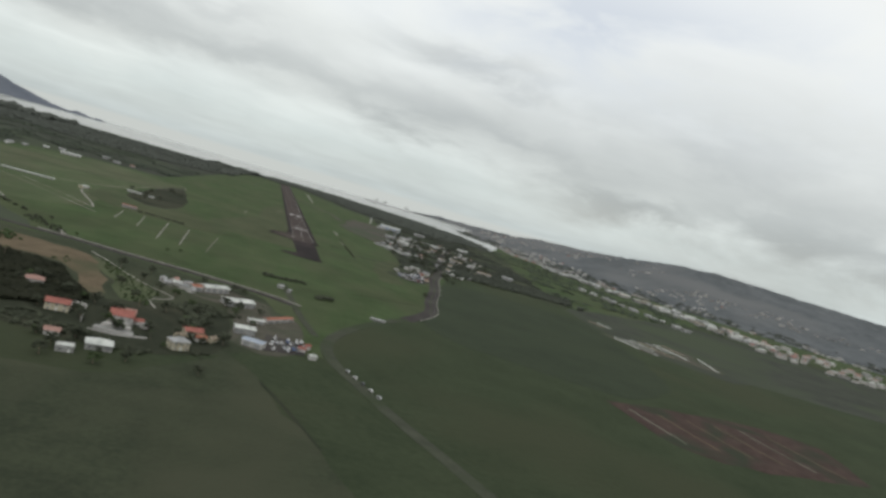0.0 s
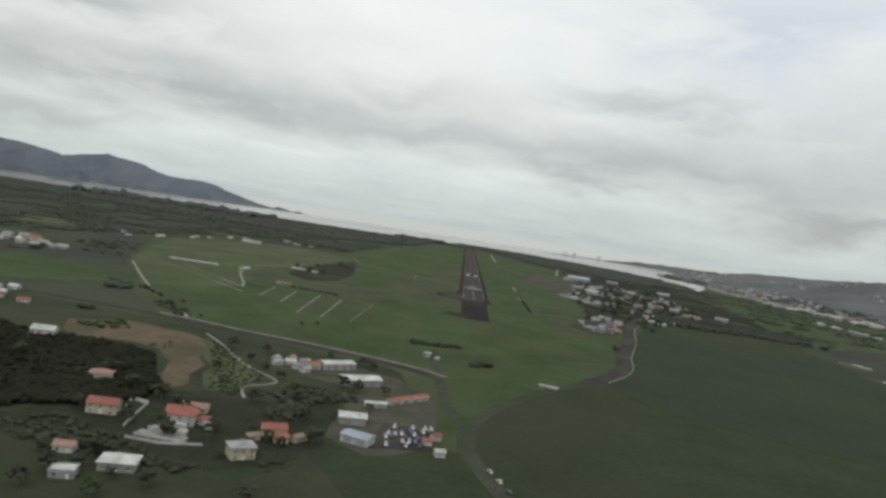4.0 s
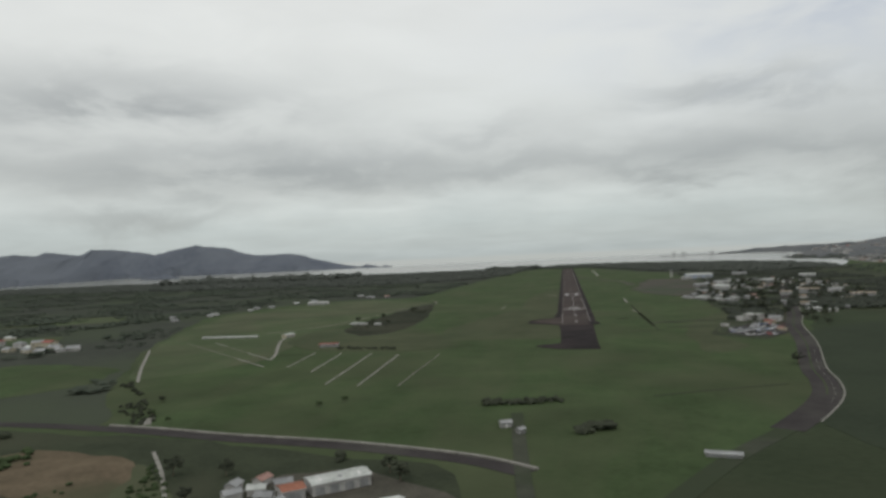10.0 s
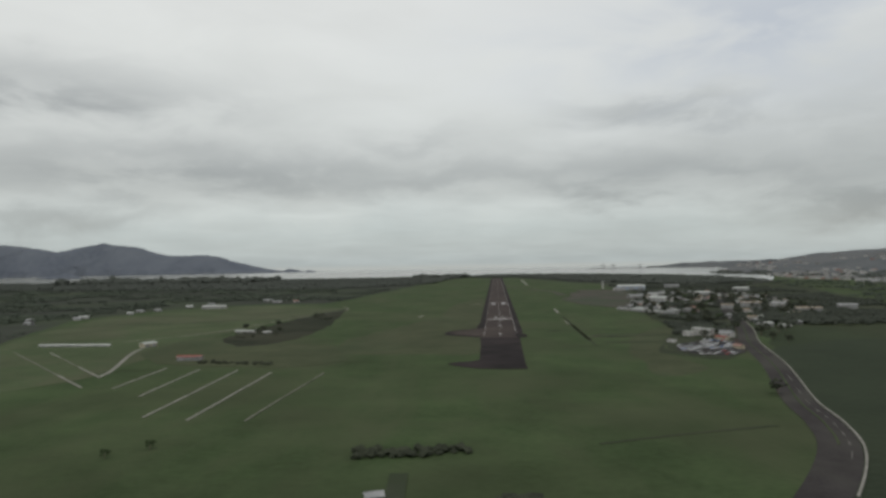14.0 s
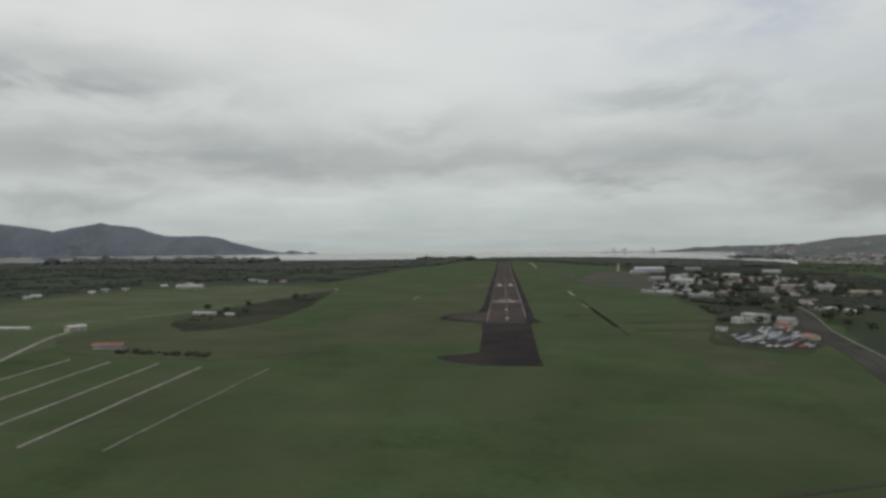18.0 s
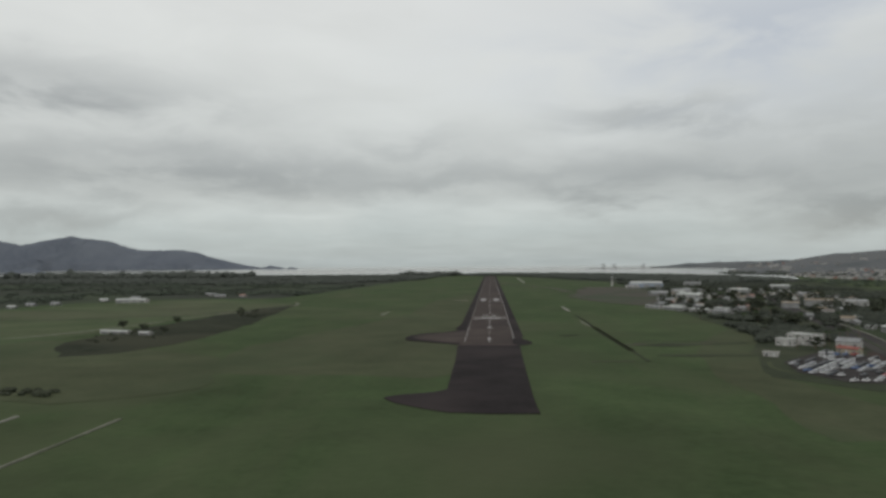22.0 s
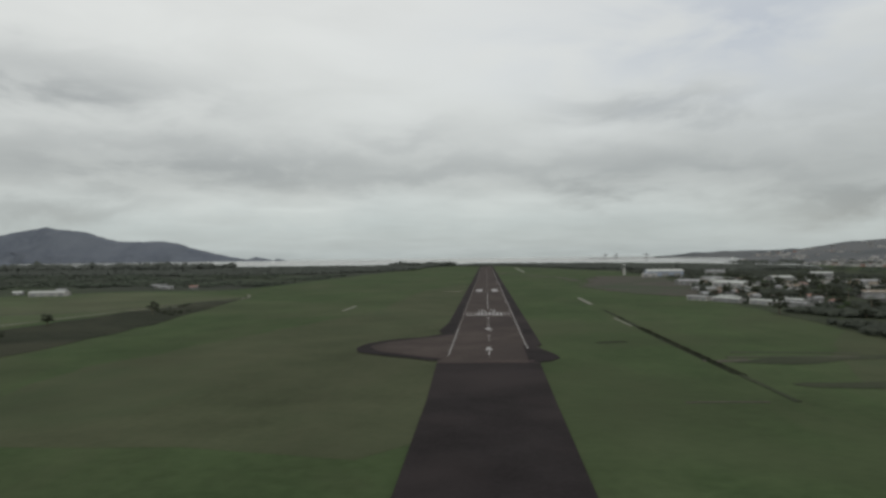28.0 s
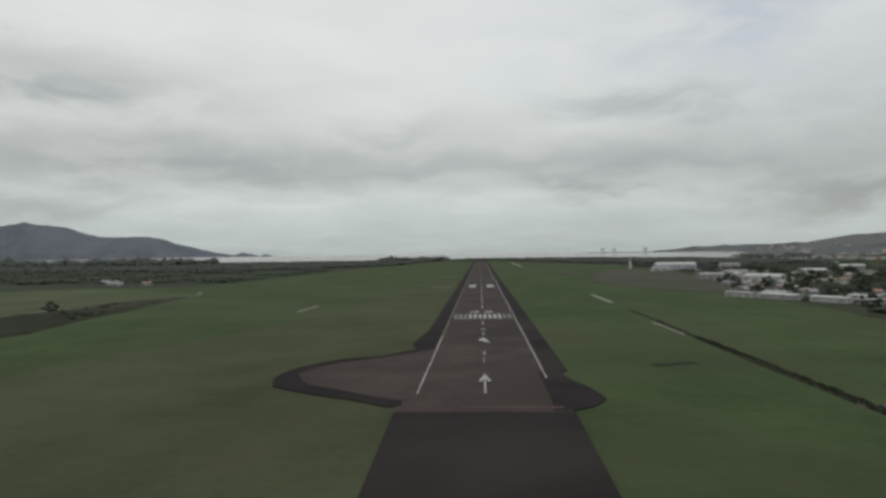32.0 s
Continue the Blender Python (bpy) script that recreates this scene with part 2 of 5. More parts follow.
LEAF = material("leaves", (0.0290, 0.0332, 0.0238), (0.0500, 0.0566, 0.0389), 9, 1.2, 1.0, each=0.16, spec=0.05)
# Lighter and greyer than LEAF; the difference is haze painted in.
VILLAGE_LEAF = material("hazed_village_leaves", (0.034, 0.039, 0.032), (0.054, 0.060, 0.048), 16, 2.2, 1.0, each=0.14, spec=0.03)
DARK_LEAF = material("dark_wood_leaves", (0.014, 0.016, 0.011), (0.026, 0.028, 0.019), 14, 1.6, 1.0, each=0.10, spec=0.03)
LEAF2 = material("light_leaves", (0.030, 0.043, 0.021), (0.052, 0.072, 0.034), 7, 1.0, 1.0, each=0.2, spec=0.05)
# Shore and far woods paled towards grey: haze put into the leaf colour.
MANGROVE = material("hazed_mangrove_leaves", (0.0594, 0.0660, 0.0583), (0.0737, 0.0803, 0.0704), 220, 40, 1.0, each=0.04, spec=0.0)
# Trees on the plain, lightened in their paint to stand in for haze.
PLAIN_LEAF = material("hazed_plain_leaves", (0.0464, 0.0563, 0.0448), (0.0661, 0.0770, 0.0590), 90, 12, 1.0, each=0.08, spec=0.0)
BARK = material("bark", (0.09, 0.07, 0.05), (0.16, 0.13, 0.10), 1, 0.15, 1.0)
# Air haze over the bay is mixed into this forest's base colours.
FAR_HILL = material("hazed_far_forest", (0.1008, 0.1126, 0.1357), (0.1310, 0.1446, 0.1664), 170, 30, 1.0, third=(0.1411, 0.1549, 0.1766), spec=0.0)
# Town hills' greens carry the distance haze as a pale blue-grey.
TOWN_HILL = material("hazed_wooded_hill", (0.078, 0.086, 0.090), (0.122, 0.130, 0.136), 210, 34, 1.0, bump=0.4, third=(0.128, 0.132, 0.134), spec=0.0)
WHITE_WALL = material("white_plaster", (0.27, 0.265, 0.25), (0.46, 0.45, 0.43), 3, 0.5, 0.9, each=0.18)
CREAM_WALL = material("cream_plaster", (0.28, 0.25, 0.18), (0.42, 0.39, 0.30), 3, 0.5, 0.9, each=0.15)
GREY_WALL = material("grey_block_wall", (0.17, 0.17, 0.165), (0.28, 0.28, 0.27), 3, 0.5, 0.9, each=0.15)
BLUE_WALL = material("blue_cladding", (0.23, 0.27, 0.34), (0.33, 0.37, 0.44), 4, 0.6, 0.7)
TERRACOTTA = material("terracotta_roof", (0.165, 0.062, 0.050), (0.275, 0.108, 0.088), 2.5, 0.4, 0.9, each=0.2)
ROSE_ROOF = material("faded_red_roof", (0.22, 0.130, 0.108), (0.31, 0.195, 0.165), 2.5, 0.4, 0.9, each=0.18)
WHITE_ROOF = material("white_metal_roof", (0.28, 0.295, 0.275), (0.50, 0.515, 0.49), 5, 0.7, 0.7, each=0.25)
GREY_ROOF = material("grey_metal_roof", (0.17, 0.175, 0.175), (0.29, 0.295, 0.295), 5, 0.7, 0.6, each=0.22)
TAN_ROOF = material("tan_roof", (0.16, 0.13, 0.095), (0.26, 0.215, 0.165), 4, 0.6, 0.9, each=0.18)
BLUE_ROOF = material("blue_metal_roof", (0.20, 0.235, 0.285), (0.30, 0.34, 0.40), 4, 0.6, 0.5)
ORANGE = material("orange_roof", (0.20, 0.080, 0.052), (0.31, 0.135, 0.088), 3, 0.5, 0.9)
GLASS = material("window_glass", (0.03, 0.035, 0.04), (0.07, 0.08, 0.09), 3, 0.5, 0.12, spec=0.6)
FRAME = material("window_frame", (0.45, 0.45, 0.44), (0.62, 0.62, 0.60), 1, 0.2, 0.7)
RUBBER = material("tyre_rubber", (0.02, 0.02, 0.02), (0.035, 0.035, 0.035), 1, 0.1, 0.9)
PAINTS = [material("car_paint_" + n, a, b, 2, 0.3, 0.3, spec=0.5) for n, a, b in (
    ("white", (0.52, 0.52, 0.51), (0.64, 0.64, 0.63)), ("silver", (0.42, 0.43, 0.44), (0.52, 0.53, 0.54)),
    ("black", (0.02, 0.02, 0.022), (0.035, 0.035, 0.04)), ("red", (0.30, 0.03, 0.025), (0.40, 0.05, 0.04)),
    ("blue", (0.05, 0.10, 0.25), (0.08, 0.15, 0.33)))]
STEEL = material("galvanised_steel", (0.40, 0.41, 0.42), (0.58, 0.59, 0.60), 2, 0.2, 0.5, metal=0.6)

WATER = bpy.data.materials.new("bay_water")
WATER.use_nodes = True
_t = WATER.node_tree
_b = _t.nodes["Principled BSDF"]
_p = node(_t, "ShaderNodeNewGeometry").outputs["Position"]
_n = node(_t, "ShaderNodeTexNoise", {"Vector": _p, "Scale": 0.004, "Detail": 4.0}).outputs[0]
_t.links.new(ramp(_t, _n, [(0.4, (0.20, 0.21, 0.19)), (0.6, (0.27, 0.275, 0.25))]), _b.inputs["Base Color"])
_b.inputs["Roughness"].default_value = 0.22
_w = node(_t, "ShaderNodeTexNoise", {"Vector": _p, "Scale": 0.25, "Detail": 4.0}).outputs[0]
_t.links.new(node(_t, "ShaderNodeBump", {"Strength": 0.25, "Distance": 0.6, "Height": _w}).outputs[0], _b.inputs["Normal"])


# ---- mesh helpers ----
class Shape:
    """Points and faces of one mesh."""

    def __init__(self):
        self.v, self.f = [], []

    def face(self, *pts):
        n = len(self.v)
        self.v += [tuple(p) for p in pts]
        self.f.append(tuple(range(n, n + len(pts))))
        return self

    def solid(self, pts, faces):
        n = len(self.v)
        self.v += [tuple(p) for p in pts]
        self.f += [tuple(i + n for i in f) for f in faces]
        return self

    def box(self, x0, x1, y0, y1, z0, z1):
        return self.solid([(x, y, z) for z in (z0, z1) for x, y in ((x0, y0), (x1, y0), (x1, y1), (x0, y1))],
                          [(3, 2, 1, 0), (4, 5, 6, 7), (0, 1, 5, 4), (1, 2, 6, 5), (2, 3, 7, 6), (3, 0, 4, 7)])

    def slab(self, ring, z0, z1):
        """A flat piece with the outline ring (x, y), running anticlockwise."""
        k = len(ring)
        return self.solid([(*p, z0) for p in ring] + [(*p, z1) for p in ring],
                          [tuple(range(k, 2 * k))] + [(i, (i + 1) % k, k + (i + 1) % k, k + i) for i in range(k)])

    def ribbon(self, line, width, z0, z1, side=0.0):
        """A strip along a line (x, y), shifted to its right by side."""
        left, right = [], []
        for i, (x, y) in enumerate(line):
            a, b = line[max(i - 1, 0)], line[min(i + 1, len(line) - 1)]
            d = math.hypot(b[0] - a[0], b[1] - a[1])
            nx, ny = (b[1] - a[1]) / d, -(b[0] - a[0]) / d
            left.append((x + nx * (side - width / 2), y + ny * (side - width / 2)))
            right.append((x + nx * (side + width / 2), y + ny * (side + width / 2)))
        for i in range(len(line) - 1):
            self.slab([right[i], right[i + 1], left[i + 1], left[i]], z0, z1)
        return self

    def tube(self, x, y, z0, z1, r0, r1, k=6):
        ring = [(math.cos(2 * math.pi * i / k), math.sin(2 * math.pi * i / k)) for i in range(k)]
        return self.solid([(x + r0 * c, y + r0 * s, z0) for c, s in ring] + [(x + r1 * c, y + r1 * s, z1) for c, s in ring],
                          [tuple(range(k, 2 * k))] + [(i, (i + 1) % k, k + (i + 1) % k, k + i) for i in range(k)])

    def mesh(self, name, mat):
        me = bpy.data.meshes.new(name)
        me.from_pydata(self.v, [], self.f)
        me.materials.append(mat)
        me.update()
        return me


def thing(name, label, category, group="", kind="", at=None):
    ob = new(name)
    ob.empty_display_size = 1.0
    if at is not None:
        ob.matrix_basis = at
    return tagged(ob, label, category, group, kind)


def part(name, shape, mat, parent, label=""):
    ob = new(name, shape.mesh(name, mat))
    ob.parent = parent
    return tagged(ob, label)


def setting(name, shape, mat, label, category, kind="structure"):
    return tagged(new(name, shape.mesh(name, mat)), label, category, "", kind)


def smooth_line(pts, n=6):
    """A soft curve through the points."""
    out = []
    for i in range(len(pts) - 1):
        p = [Vector(pts[max(0, min(len(pts) - 1, i + k))]) for k in (-1, 0, 1, 2)]
        for j in range(n):
            t = j / n
            q = 0.5 * (2 * p[1] + (p[2] - p[0]) * t + (2 * p[0] - 5 * p[1] + 4 * p[2] - p[3]) * t * t + (3 * p[1] - p[0] - 3 * p[2] + p[3]) * t ** 3)
            out.append((q.x, q.y))
    return out + [tuple(pts[-1])]


def inside(x, y, ring):
    hit = False
    for (x0, y0), (x1, y1) in zip(ring, ring[1:] + ring[:1]):
        if (y0 > y) != (y1 > y) and x < (x1 - x0) * (y - y0) / (y1 - y0) + x0:
            hit = not hit
    return hit


# ---- ground, fields and bay ----
SHORE = smooth_line([(-7500, 2100), (-4200, 2200), (-3000, 2300), (-2200, 2330), (-1680, 2400), (-900, 2450), (-440, 2520), (-40, 2560),
                     (200, 2480), (420, 2200), (600, 1870), (720, 1620), (790, 1360), (838, 1300), (930, 1480), (1060, 1800), (1180, 2180), (1260, 2650), (1150, 3000), (980, 3320), (1150, 3520), (1700, 3600), (7500, 3600)], 5)
land = Shape().slab([(-7500, -4500), (7500, -4500)] + SHORE[::-1], -4.0, 0.0)
setting("ground", land, GRASS, "flat green grassland of a coastal plain", "ground")

sea = Shape()
ys = [1200, 2300, 2600, 2800, 3000, 3200, 3400, 3600, 3800, 4200, 9000]


def sea_level(y, x=0.0):
    side = max(0.0, min(1.0, (-x - 700) / 800))
    k = max(0.0, min(1.0, (y - 2600 + 130 * side) / (900 - 320 * side)))
    return -0.8 + 26.0 * k * k * (3 - 2 * k)


for xa, xb in ((-12000, -1500), (-1500, -1100), (-1100, -700), (-700, 12000)):
    for ya, yb in zip(ys, ys[1:]):
        sea.face((xa, ya, sea_level(ya, xa)), (xb, ya, sea_level(ya, xb)), (xb, yb, sea_level(yb, xb)), (xa, yb, sea_level(yb, xa)))
setting("water", sea, WATER, "pale grey rippled water of a wide bay", "water")

FIELDS = [
    ("field", CANE, "dark green cane field beside the road", 0.05, [(300, -110), (560, -150), (900, 60), (1150, 250), (1600, 0), (2300, -600), (2000, -1700), (300, -1900), (300, -1600), (120, -1300), (32, -1090), (6, -1014), (-10, -960), (-8, -910), (15, -850), (58, -775), (100, -718), (150, -640), (172, -590), (220, -400), (255, -270)]),
    ("field", CANE, "dark rough grass below the settlement", 0.05, [(-900, -1900), (300, -1900), (300, -1600), (120, -1300), (32, -1090), (6, -1014), (-10, -960), (-60, -985), (-120, -1030), (-330, -1000), (-900, -960)]),
    ("field", SCRUB, "dark scrub land behind the road", 0.05, [(-700, -960), (-330, -1000), (-120, -1030), (-60, -985), (-30, -960), (-60, -800), (-130, -772), (-260, -740), (-420, -726), (-800, -700), (-1500, -640), (-1500, -960)]),
    ("field", PLAIN, "dark wooded scrub plain reaching to the bay", 0.05, [(-2600, -640), (-800, -680), (-440, -700), (-290, -720), (-372, -590), (-480, -385), (-570, -150), (-640, 60), (-600, 270), (-480, 400), (-340, 420), (-300, 900), (-230, 1900), (-140, 2480), (-900, 2400), (-1700, 2340), (-2300, 2270), (-4200, 2140), (-6500, 2000), (-6500, -300)]),
    ("field", MEADOW, "light green meadow inside a riding track", 0.10, [(-474, -384), (-372, -565), (-300, -480), (-318, -300), (-318, -170), (-300, 60), (-262, 215), (-276, 262), (-340, 320), (-450, 370), (-545, 260), (-610, 60), (-560, -150)]),
    ("field", ROUGH, "dark wedge of rough growth in the grassland", 0.15, [(-304, -196), (-300, -100), (-290, 80), (-266, 250), (-246, 120), (-226, -10), (-214, -160), (-222, -262), (-254, -288), (-290, -240)]),
    ("field", ROUGH, "dark wooded slope behind the houses", 0.08, [(-330, -846), (-285, -848), (-245, -854), (-220, -872), (-198, -915), (-180, -945), (-196, -975), (-240, -1005), (-330, -1060), (-600, -990), (-430, -800)]),
    ("field", SOIL, "bare brown earth beside a path", 0.10, [(-300, -840), (-318, -800), (-292, -768), (-250, -776), (-222, -786), (-204, -808), (-196, -850), (-176, -915), (-186, -930), (-206, -888), (-222, -850), (-248, -836), (-272, -842)]),
    ("field", PLOUGH, "reddish earth verge between parking ground and road", 0.10, [(204, -345), (214, -330), (222, -296), (240, -240), (232, -236), (214, -285)]),
    ("field", MEADOW, "bright green overgrown patch beside a path", 0.12, [(-216, -790), (-192, -812), (-166, -850), (-146, -878), (-152, -905), (-146, -930), (-166, -918), (-184, -870), (-203, -828)]),
    ("field", DIRT, "trodden dirt yard round the workshops", 0.09, [(-150, -842), (-138, -806), (-98, -800), (-62, -822), (-42, -852), (-30, -880), (-26, -962), (-60, -990), (-82, -970), (-84, -910), (-92, -872), (-118, -858)]),
    ("field", PLOUGH, "ploughed reddish brown field", 0.10, [(262, -890), (274, -992), (330, -1010), (480, -985), (520, -880), (440, -855), (330, -870)]),
    ("field", PLAIN, "dull green meadow along the town edge", 0.10, [(560, -150), (900, 60), (1130, 190), (1500, -140), (1900, -420), (1700, -760), (1200, -640), (860, -600), (700, -560), (640, -590), (560, -520), (520, -330)]),
    ("field", PLAIN, "wooded ground of the mangrove", 0.05, [(-140, 2500), (-190, 2400), (-60, 2290), (80, 2200), (240, 1500), (470, 1100), (700, 1120), (780, 1300), (700, 1600), (585, 1830), (400, 2170), (190, 2440), (-40, 2520)]),
    ("field", SCRUB, "overgrown ground of the village", 0.05, [(204, 10), (190, -170), (150, -290), (135, -350), (176, -395), (215, -330), (250, -230), (300, -90), (560, -150), (620, 200), (860, 1250), (560, 1130), (330, 1300), (300, 700), (205, 180)]),
]
FIELDS += [
    ("field", GRASS, "small green field between hedges", 0.10, [(-560, -470), (-430, -500), (-400, -590), (-470, -660), (-600, -600)]),
    ("field", MEADOW, "small pale green field between hedges", 0.10, [(-800, -520), (-640, -480), (-610, -590), (-700, -650), (-840, -620)]),
    ("field", GRASS, "small green field by the village", 0.10, [(-900, -260), (-720, -210), (-690, -280), (-790, -340), (-920, -330)]),
    ("field", MEADOW, "small pale green field near the woods", 0.10, [(-1100, 60), (-860, 140), (-800, 20), (-960, -60)]),
    ("field", SCRUB, "rough dark verge along the road", 0.07, [(140, -690), (158, -620), (178, -520), (214, -400), (224, -404), (192, -500), (172, -590), (154, -680)]),
    ("field", DRY_GRASS, "worn olive grass beside the turning pad", -0.05, [(-10, -330), (-10, 420), (-44, 520), (-80, 330), (-88, 60), (-128, -110), (-162, -250), (-140, -345), (-70, -350)]),
    ("field", DRY_GRASS, "worn brownish ground beside the parking ground", -0.05, [(106, -470), (112, -330), (128, -250), (160, -170), (196, -110), (192, -180), (152, -290), (138, -350), (150, -440)]),
    ("field", DRY_GRASS, "olive worn grass below the rough wedge", 0.06, [(-330, -200), (-228, -250), (-160, -290), (-127, -390), (-170, -425), (-280, -400), (-335, -330)]),
    ("field", SCRUB, "dark patch of rough grass beside a ditch", 0.06, [(96, -226), (118, -213), (150, -210), (174, -205), (170, -213), (142, -222), (112, -230)]),
    ("field", SCRUB, "dark damp patch in the airfield grass", 0.06, [(98, -272), (124, -267), (154, -270), (156, -277), (126, -277), (104, -280)]),
    ("field", BROWN_FIELD, "dark brownish field beside the road", 0.10, [(235, -330), (330, -260), (520, -330), (480, -560), (420, -760), (300, -860), (150, -800), (112, -716), (160, -600), (190, -470), (222, -350)]),
    ("field", DIRT, "brownish earth round the growing tunnels", 0.16, [(505, -400), (530, -412), (600, -390), (680, -380), (700, -420), (690, -500), (660, -528), (600, -490), (540, -500)]),
    ("field", ROUGH, "overgrown dark gardens between the houses", 0.07, [(-182, -936), (-150, -920), (-132, -900), (-104, -880), (-88, -905), (-82, -985), (-100, -1020), (-135, -1045), (-230, -1030), (-205, -975)]),
    ("field", SCRUB, "olive rough grass below the houses", 0.10, [(-420, -1020), (-300, -1090), (-150, -1090), (-100, -1034), (-84, -1004), (-62, -1040), (-46, -1090), (-30, -1135), (0, -1250), (-60, -1500), (-420, -1500)]),
]


def natural(ring, rough=4.0):
    """The outline with soft corners and an uneven edge."""
    k, out = len(ring), []
    for i in range(k):
        a, b, c, d = (Vector(ring[(i + j) % k]) for j in (-1, 0, 1, 2))
        n = max(3, min(24, int((c - b).length / 18)))
        for j in range(n):
            t = j / n
            s = 0.5 * (2 * b + (c - a) * t + (2 * a - 5 * b + 4 * c - d) * t * t + (3 * b - a - 3 * c + d) * t ** 3)
            e = (b + (c - b) * t) * 0.55 + s * 0.45
            w = min(rough, (c - b).length * 0.12)
            out.append((e.x + w * noise.noise(Vector((e.x / 23, e.y / 23, 1.5))) * 1.6, e.y + w * noise.noise(Vector((e.x / 23, e.y / 23, 8.5))) * 1.6))
    return out


def soft(ring, rough=1.2):
    """The same, for small paved patches."""
    area = sum(a[0] * b[1] - b[0] * a[1] for a, b in zip(ring, ring[1:] + ring[:1]))
    return natural(ring if area > 0 else ring[::-1], rough)


for i, (name, mat, label, z, ring) in enumerate(FIELDS):
    area = sum(a[0] * b[1] - b[0] * a[1] for a, b in zip(ring, ring[1:] + ring[:1]))
    setting(name, Shape().slab(natural(ring if area > 0 else ring[::-1]), -0.5, z + 0.004 * i), mat, label, "field")

# ---- roads and paths ----
R_MAIN = smooth_line([(-2600, -560), (-1500, -640), (-800, -690), (-424, -712), (-340, -717), (-259, -730), (-195, -746), (-128, -759), (-62, -780), (-30, -800)])
R_RING = smooth_line([(1000, 1500), (700, 1080), (520, 690), (400, 330), (335, 95), (272, -150), (232, -280), (200, -420), (163, -550), (152, -605), (136, -655), (100, -718), (58, -775), (15, -850), (-8, -910), (-10, -960), (6, -1014), (32, -1090), (120, -1300), (300, -1600)])
R_LINK = smooth_line([(-42, -690), (-36, -760), (-28, -840), (-18, -900)])
road = setting("road", Shape().ribbon(R_MAIN, 11, -0.4, 0.20), ROAD, "grey asphalt main road through the fields", "road")
part("edge_line", Shape().ribbon(R_MAIN[28:], 1.9, 0.1, 0.95, -6.6), GRAVEL, road, "pale concrete kerb")
ring = setting("road", Shape().ribbon(R_RING[:68], 16.5, -0.4, 0.22), ROAD, "wide dark asphalt road curving round the runway end", "road")
part("kerb", Shape().ribbon(R_RING[18:66], 0.9, 0.1, 0.7, -9.2), GRAVEL, ring, "pale concrete kerb")
part("centre_strip", Shape().ribbon(R_RING[24:60], 1.0, 0.2, 0.35), GRASS, ring, "narrow grass strip")
for k in range(44, 62, 2):
    part("lane_dash", Shape().ribbon(R_RING[k:k + 2], 0.3, 0.2, 0.27, -4.2), LINE_FADED, ring, "faded white paint dash")
setting("road", Shape().ribbon(R_RING[66:], 10, -0.4, 0.20), LANE, "narrow worn asphalt lane between fields", "road")
setting("road", Shape().ribbon(R_LINK, 7, -0.4, 0.25), LANE, "short grey link road", "road")
for label, line, w in (
        ("winding pale gravel path through scrub", [(-221, -772), (-196, -805), (-165, -850), (-136, -878), (-137, -892), (-148, -905), (-140, -928)], 1.9),
        ("pale gravel track along the meadow edge", [(-476, -380), (-440, -442), (-402, -508), (-361, -575)], 2.6),
        ("short pale gravel turning by the road", [(-269, -700), (-266, -708), (-261, -716)], 5.0),
        ("pale gravel way to the stands", [(-352, -284), (-341, -330), (-322, -382), (-303, -431), (-294, -464)], 3.0),
        ("faint pale earth track along the meadow edge", [(-400, -240), (-347, -165), (-324, -80), (-298, 50), (-268, 140), (-258, 225), (-276, 285)], 3.4),
        ("faint trodden track across the meadow", [(-262, 232), (-300, 110), (-350, 40), (-440, -10), (-560, -30)], 5.0)):
    setting("path", Shape().ribbon(smooth_line(line), w, -0.3, 0.24), GRAVEL if "gravel" in label else PALE_EARTH if "pale" in label else DIRT, label, "path")

# ---- runway ----
runway = setting("runway", Shape().slab([(-20.5, -229.5), (19.5, -229.5), (20, -180), (22, -150), (22, 2230), (-22, 2230), (-22, -100), (-23, -140), (-22, -215)], -0.4, 0.30), OLD_ASPHALT, "worn brown-grey asphalt runway with white markings", "runway")
part("stopway", Shape().slab([(-15, -435), (0, -437), (18.6, -436), (18, -405), (19, -300), (20, -228), (-21, -228), (-19, -300), (-18, -405)], -0.4, 0.36), NEW_ASPHALT, runway, "fresh black asphalt")
part("side_spur", Shape().slab(soft([(-42, -408), (-36, -419), (-22, -431), (-12, -434), (-14, -384), (-24, -396), (-36, -402)]), -0.4, 0.34), NEW_ASPHALT, runway, "fresh black asphalt")
pad_rim = [(-22, -125), (-35, -140), (-50, -150), (-60, -166), (-63, -184), (-59, -197), (-48, -206), (-34, -214), (-20, -222)]
part("turn_pad", Shape().slab(soft(pad_rim), -0.4, 0.33), NEW_ASPHALT, runway, "black asphalt turning pad")
part("pad_centre", Shape().slab(soft([(-15, -126), (-35, -146), (-49, -158), (-57, -178), (-50, -195), (-34, -206), (-15, -215)]), -0.4, 0.39), OLD_ASPHALT, runway)
part("turn_pad", Shape().slab(soft([(16, -226), (25, -222), (29.5, -212), (28, -201), (25, -190), (23, -176), (16, -176)]), -0.4, 0.328), NEW_ASPHALT, runway, "black asphalt shoulder")
part("shoulder", Shape().slab([(18.4, -186), (25, -172), (25.5, 2220), (18.4, 2220)], -0.4, 0.335), NEW_ASPHALT, runway)
part("shoulder", Shape().slab([(-18.4, 2220), (-25, 2220), (-25, -60), (-28, -110), (-24, -132), (-18.4, -132)], -0.4, 0.335), NEW_ASPHALT, runway)
for x0, y0 in ((-17.5, -208), (17.5, -186)):
    y = y0
    while y < 2180:
        e = min(y + 120, 2200)
        part("edge_line", Shape().box(x0 - 0.2, x0 + 0.2, y, e, 0.3, 0.40), LINE if x0 > 0 or y < -100 else LINE_FADED, runway)
        y = e + (0 if y < 500 else 6)
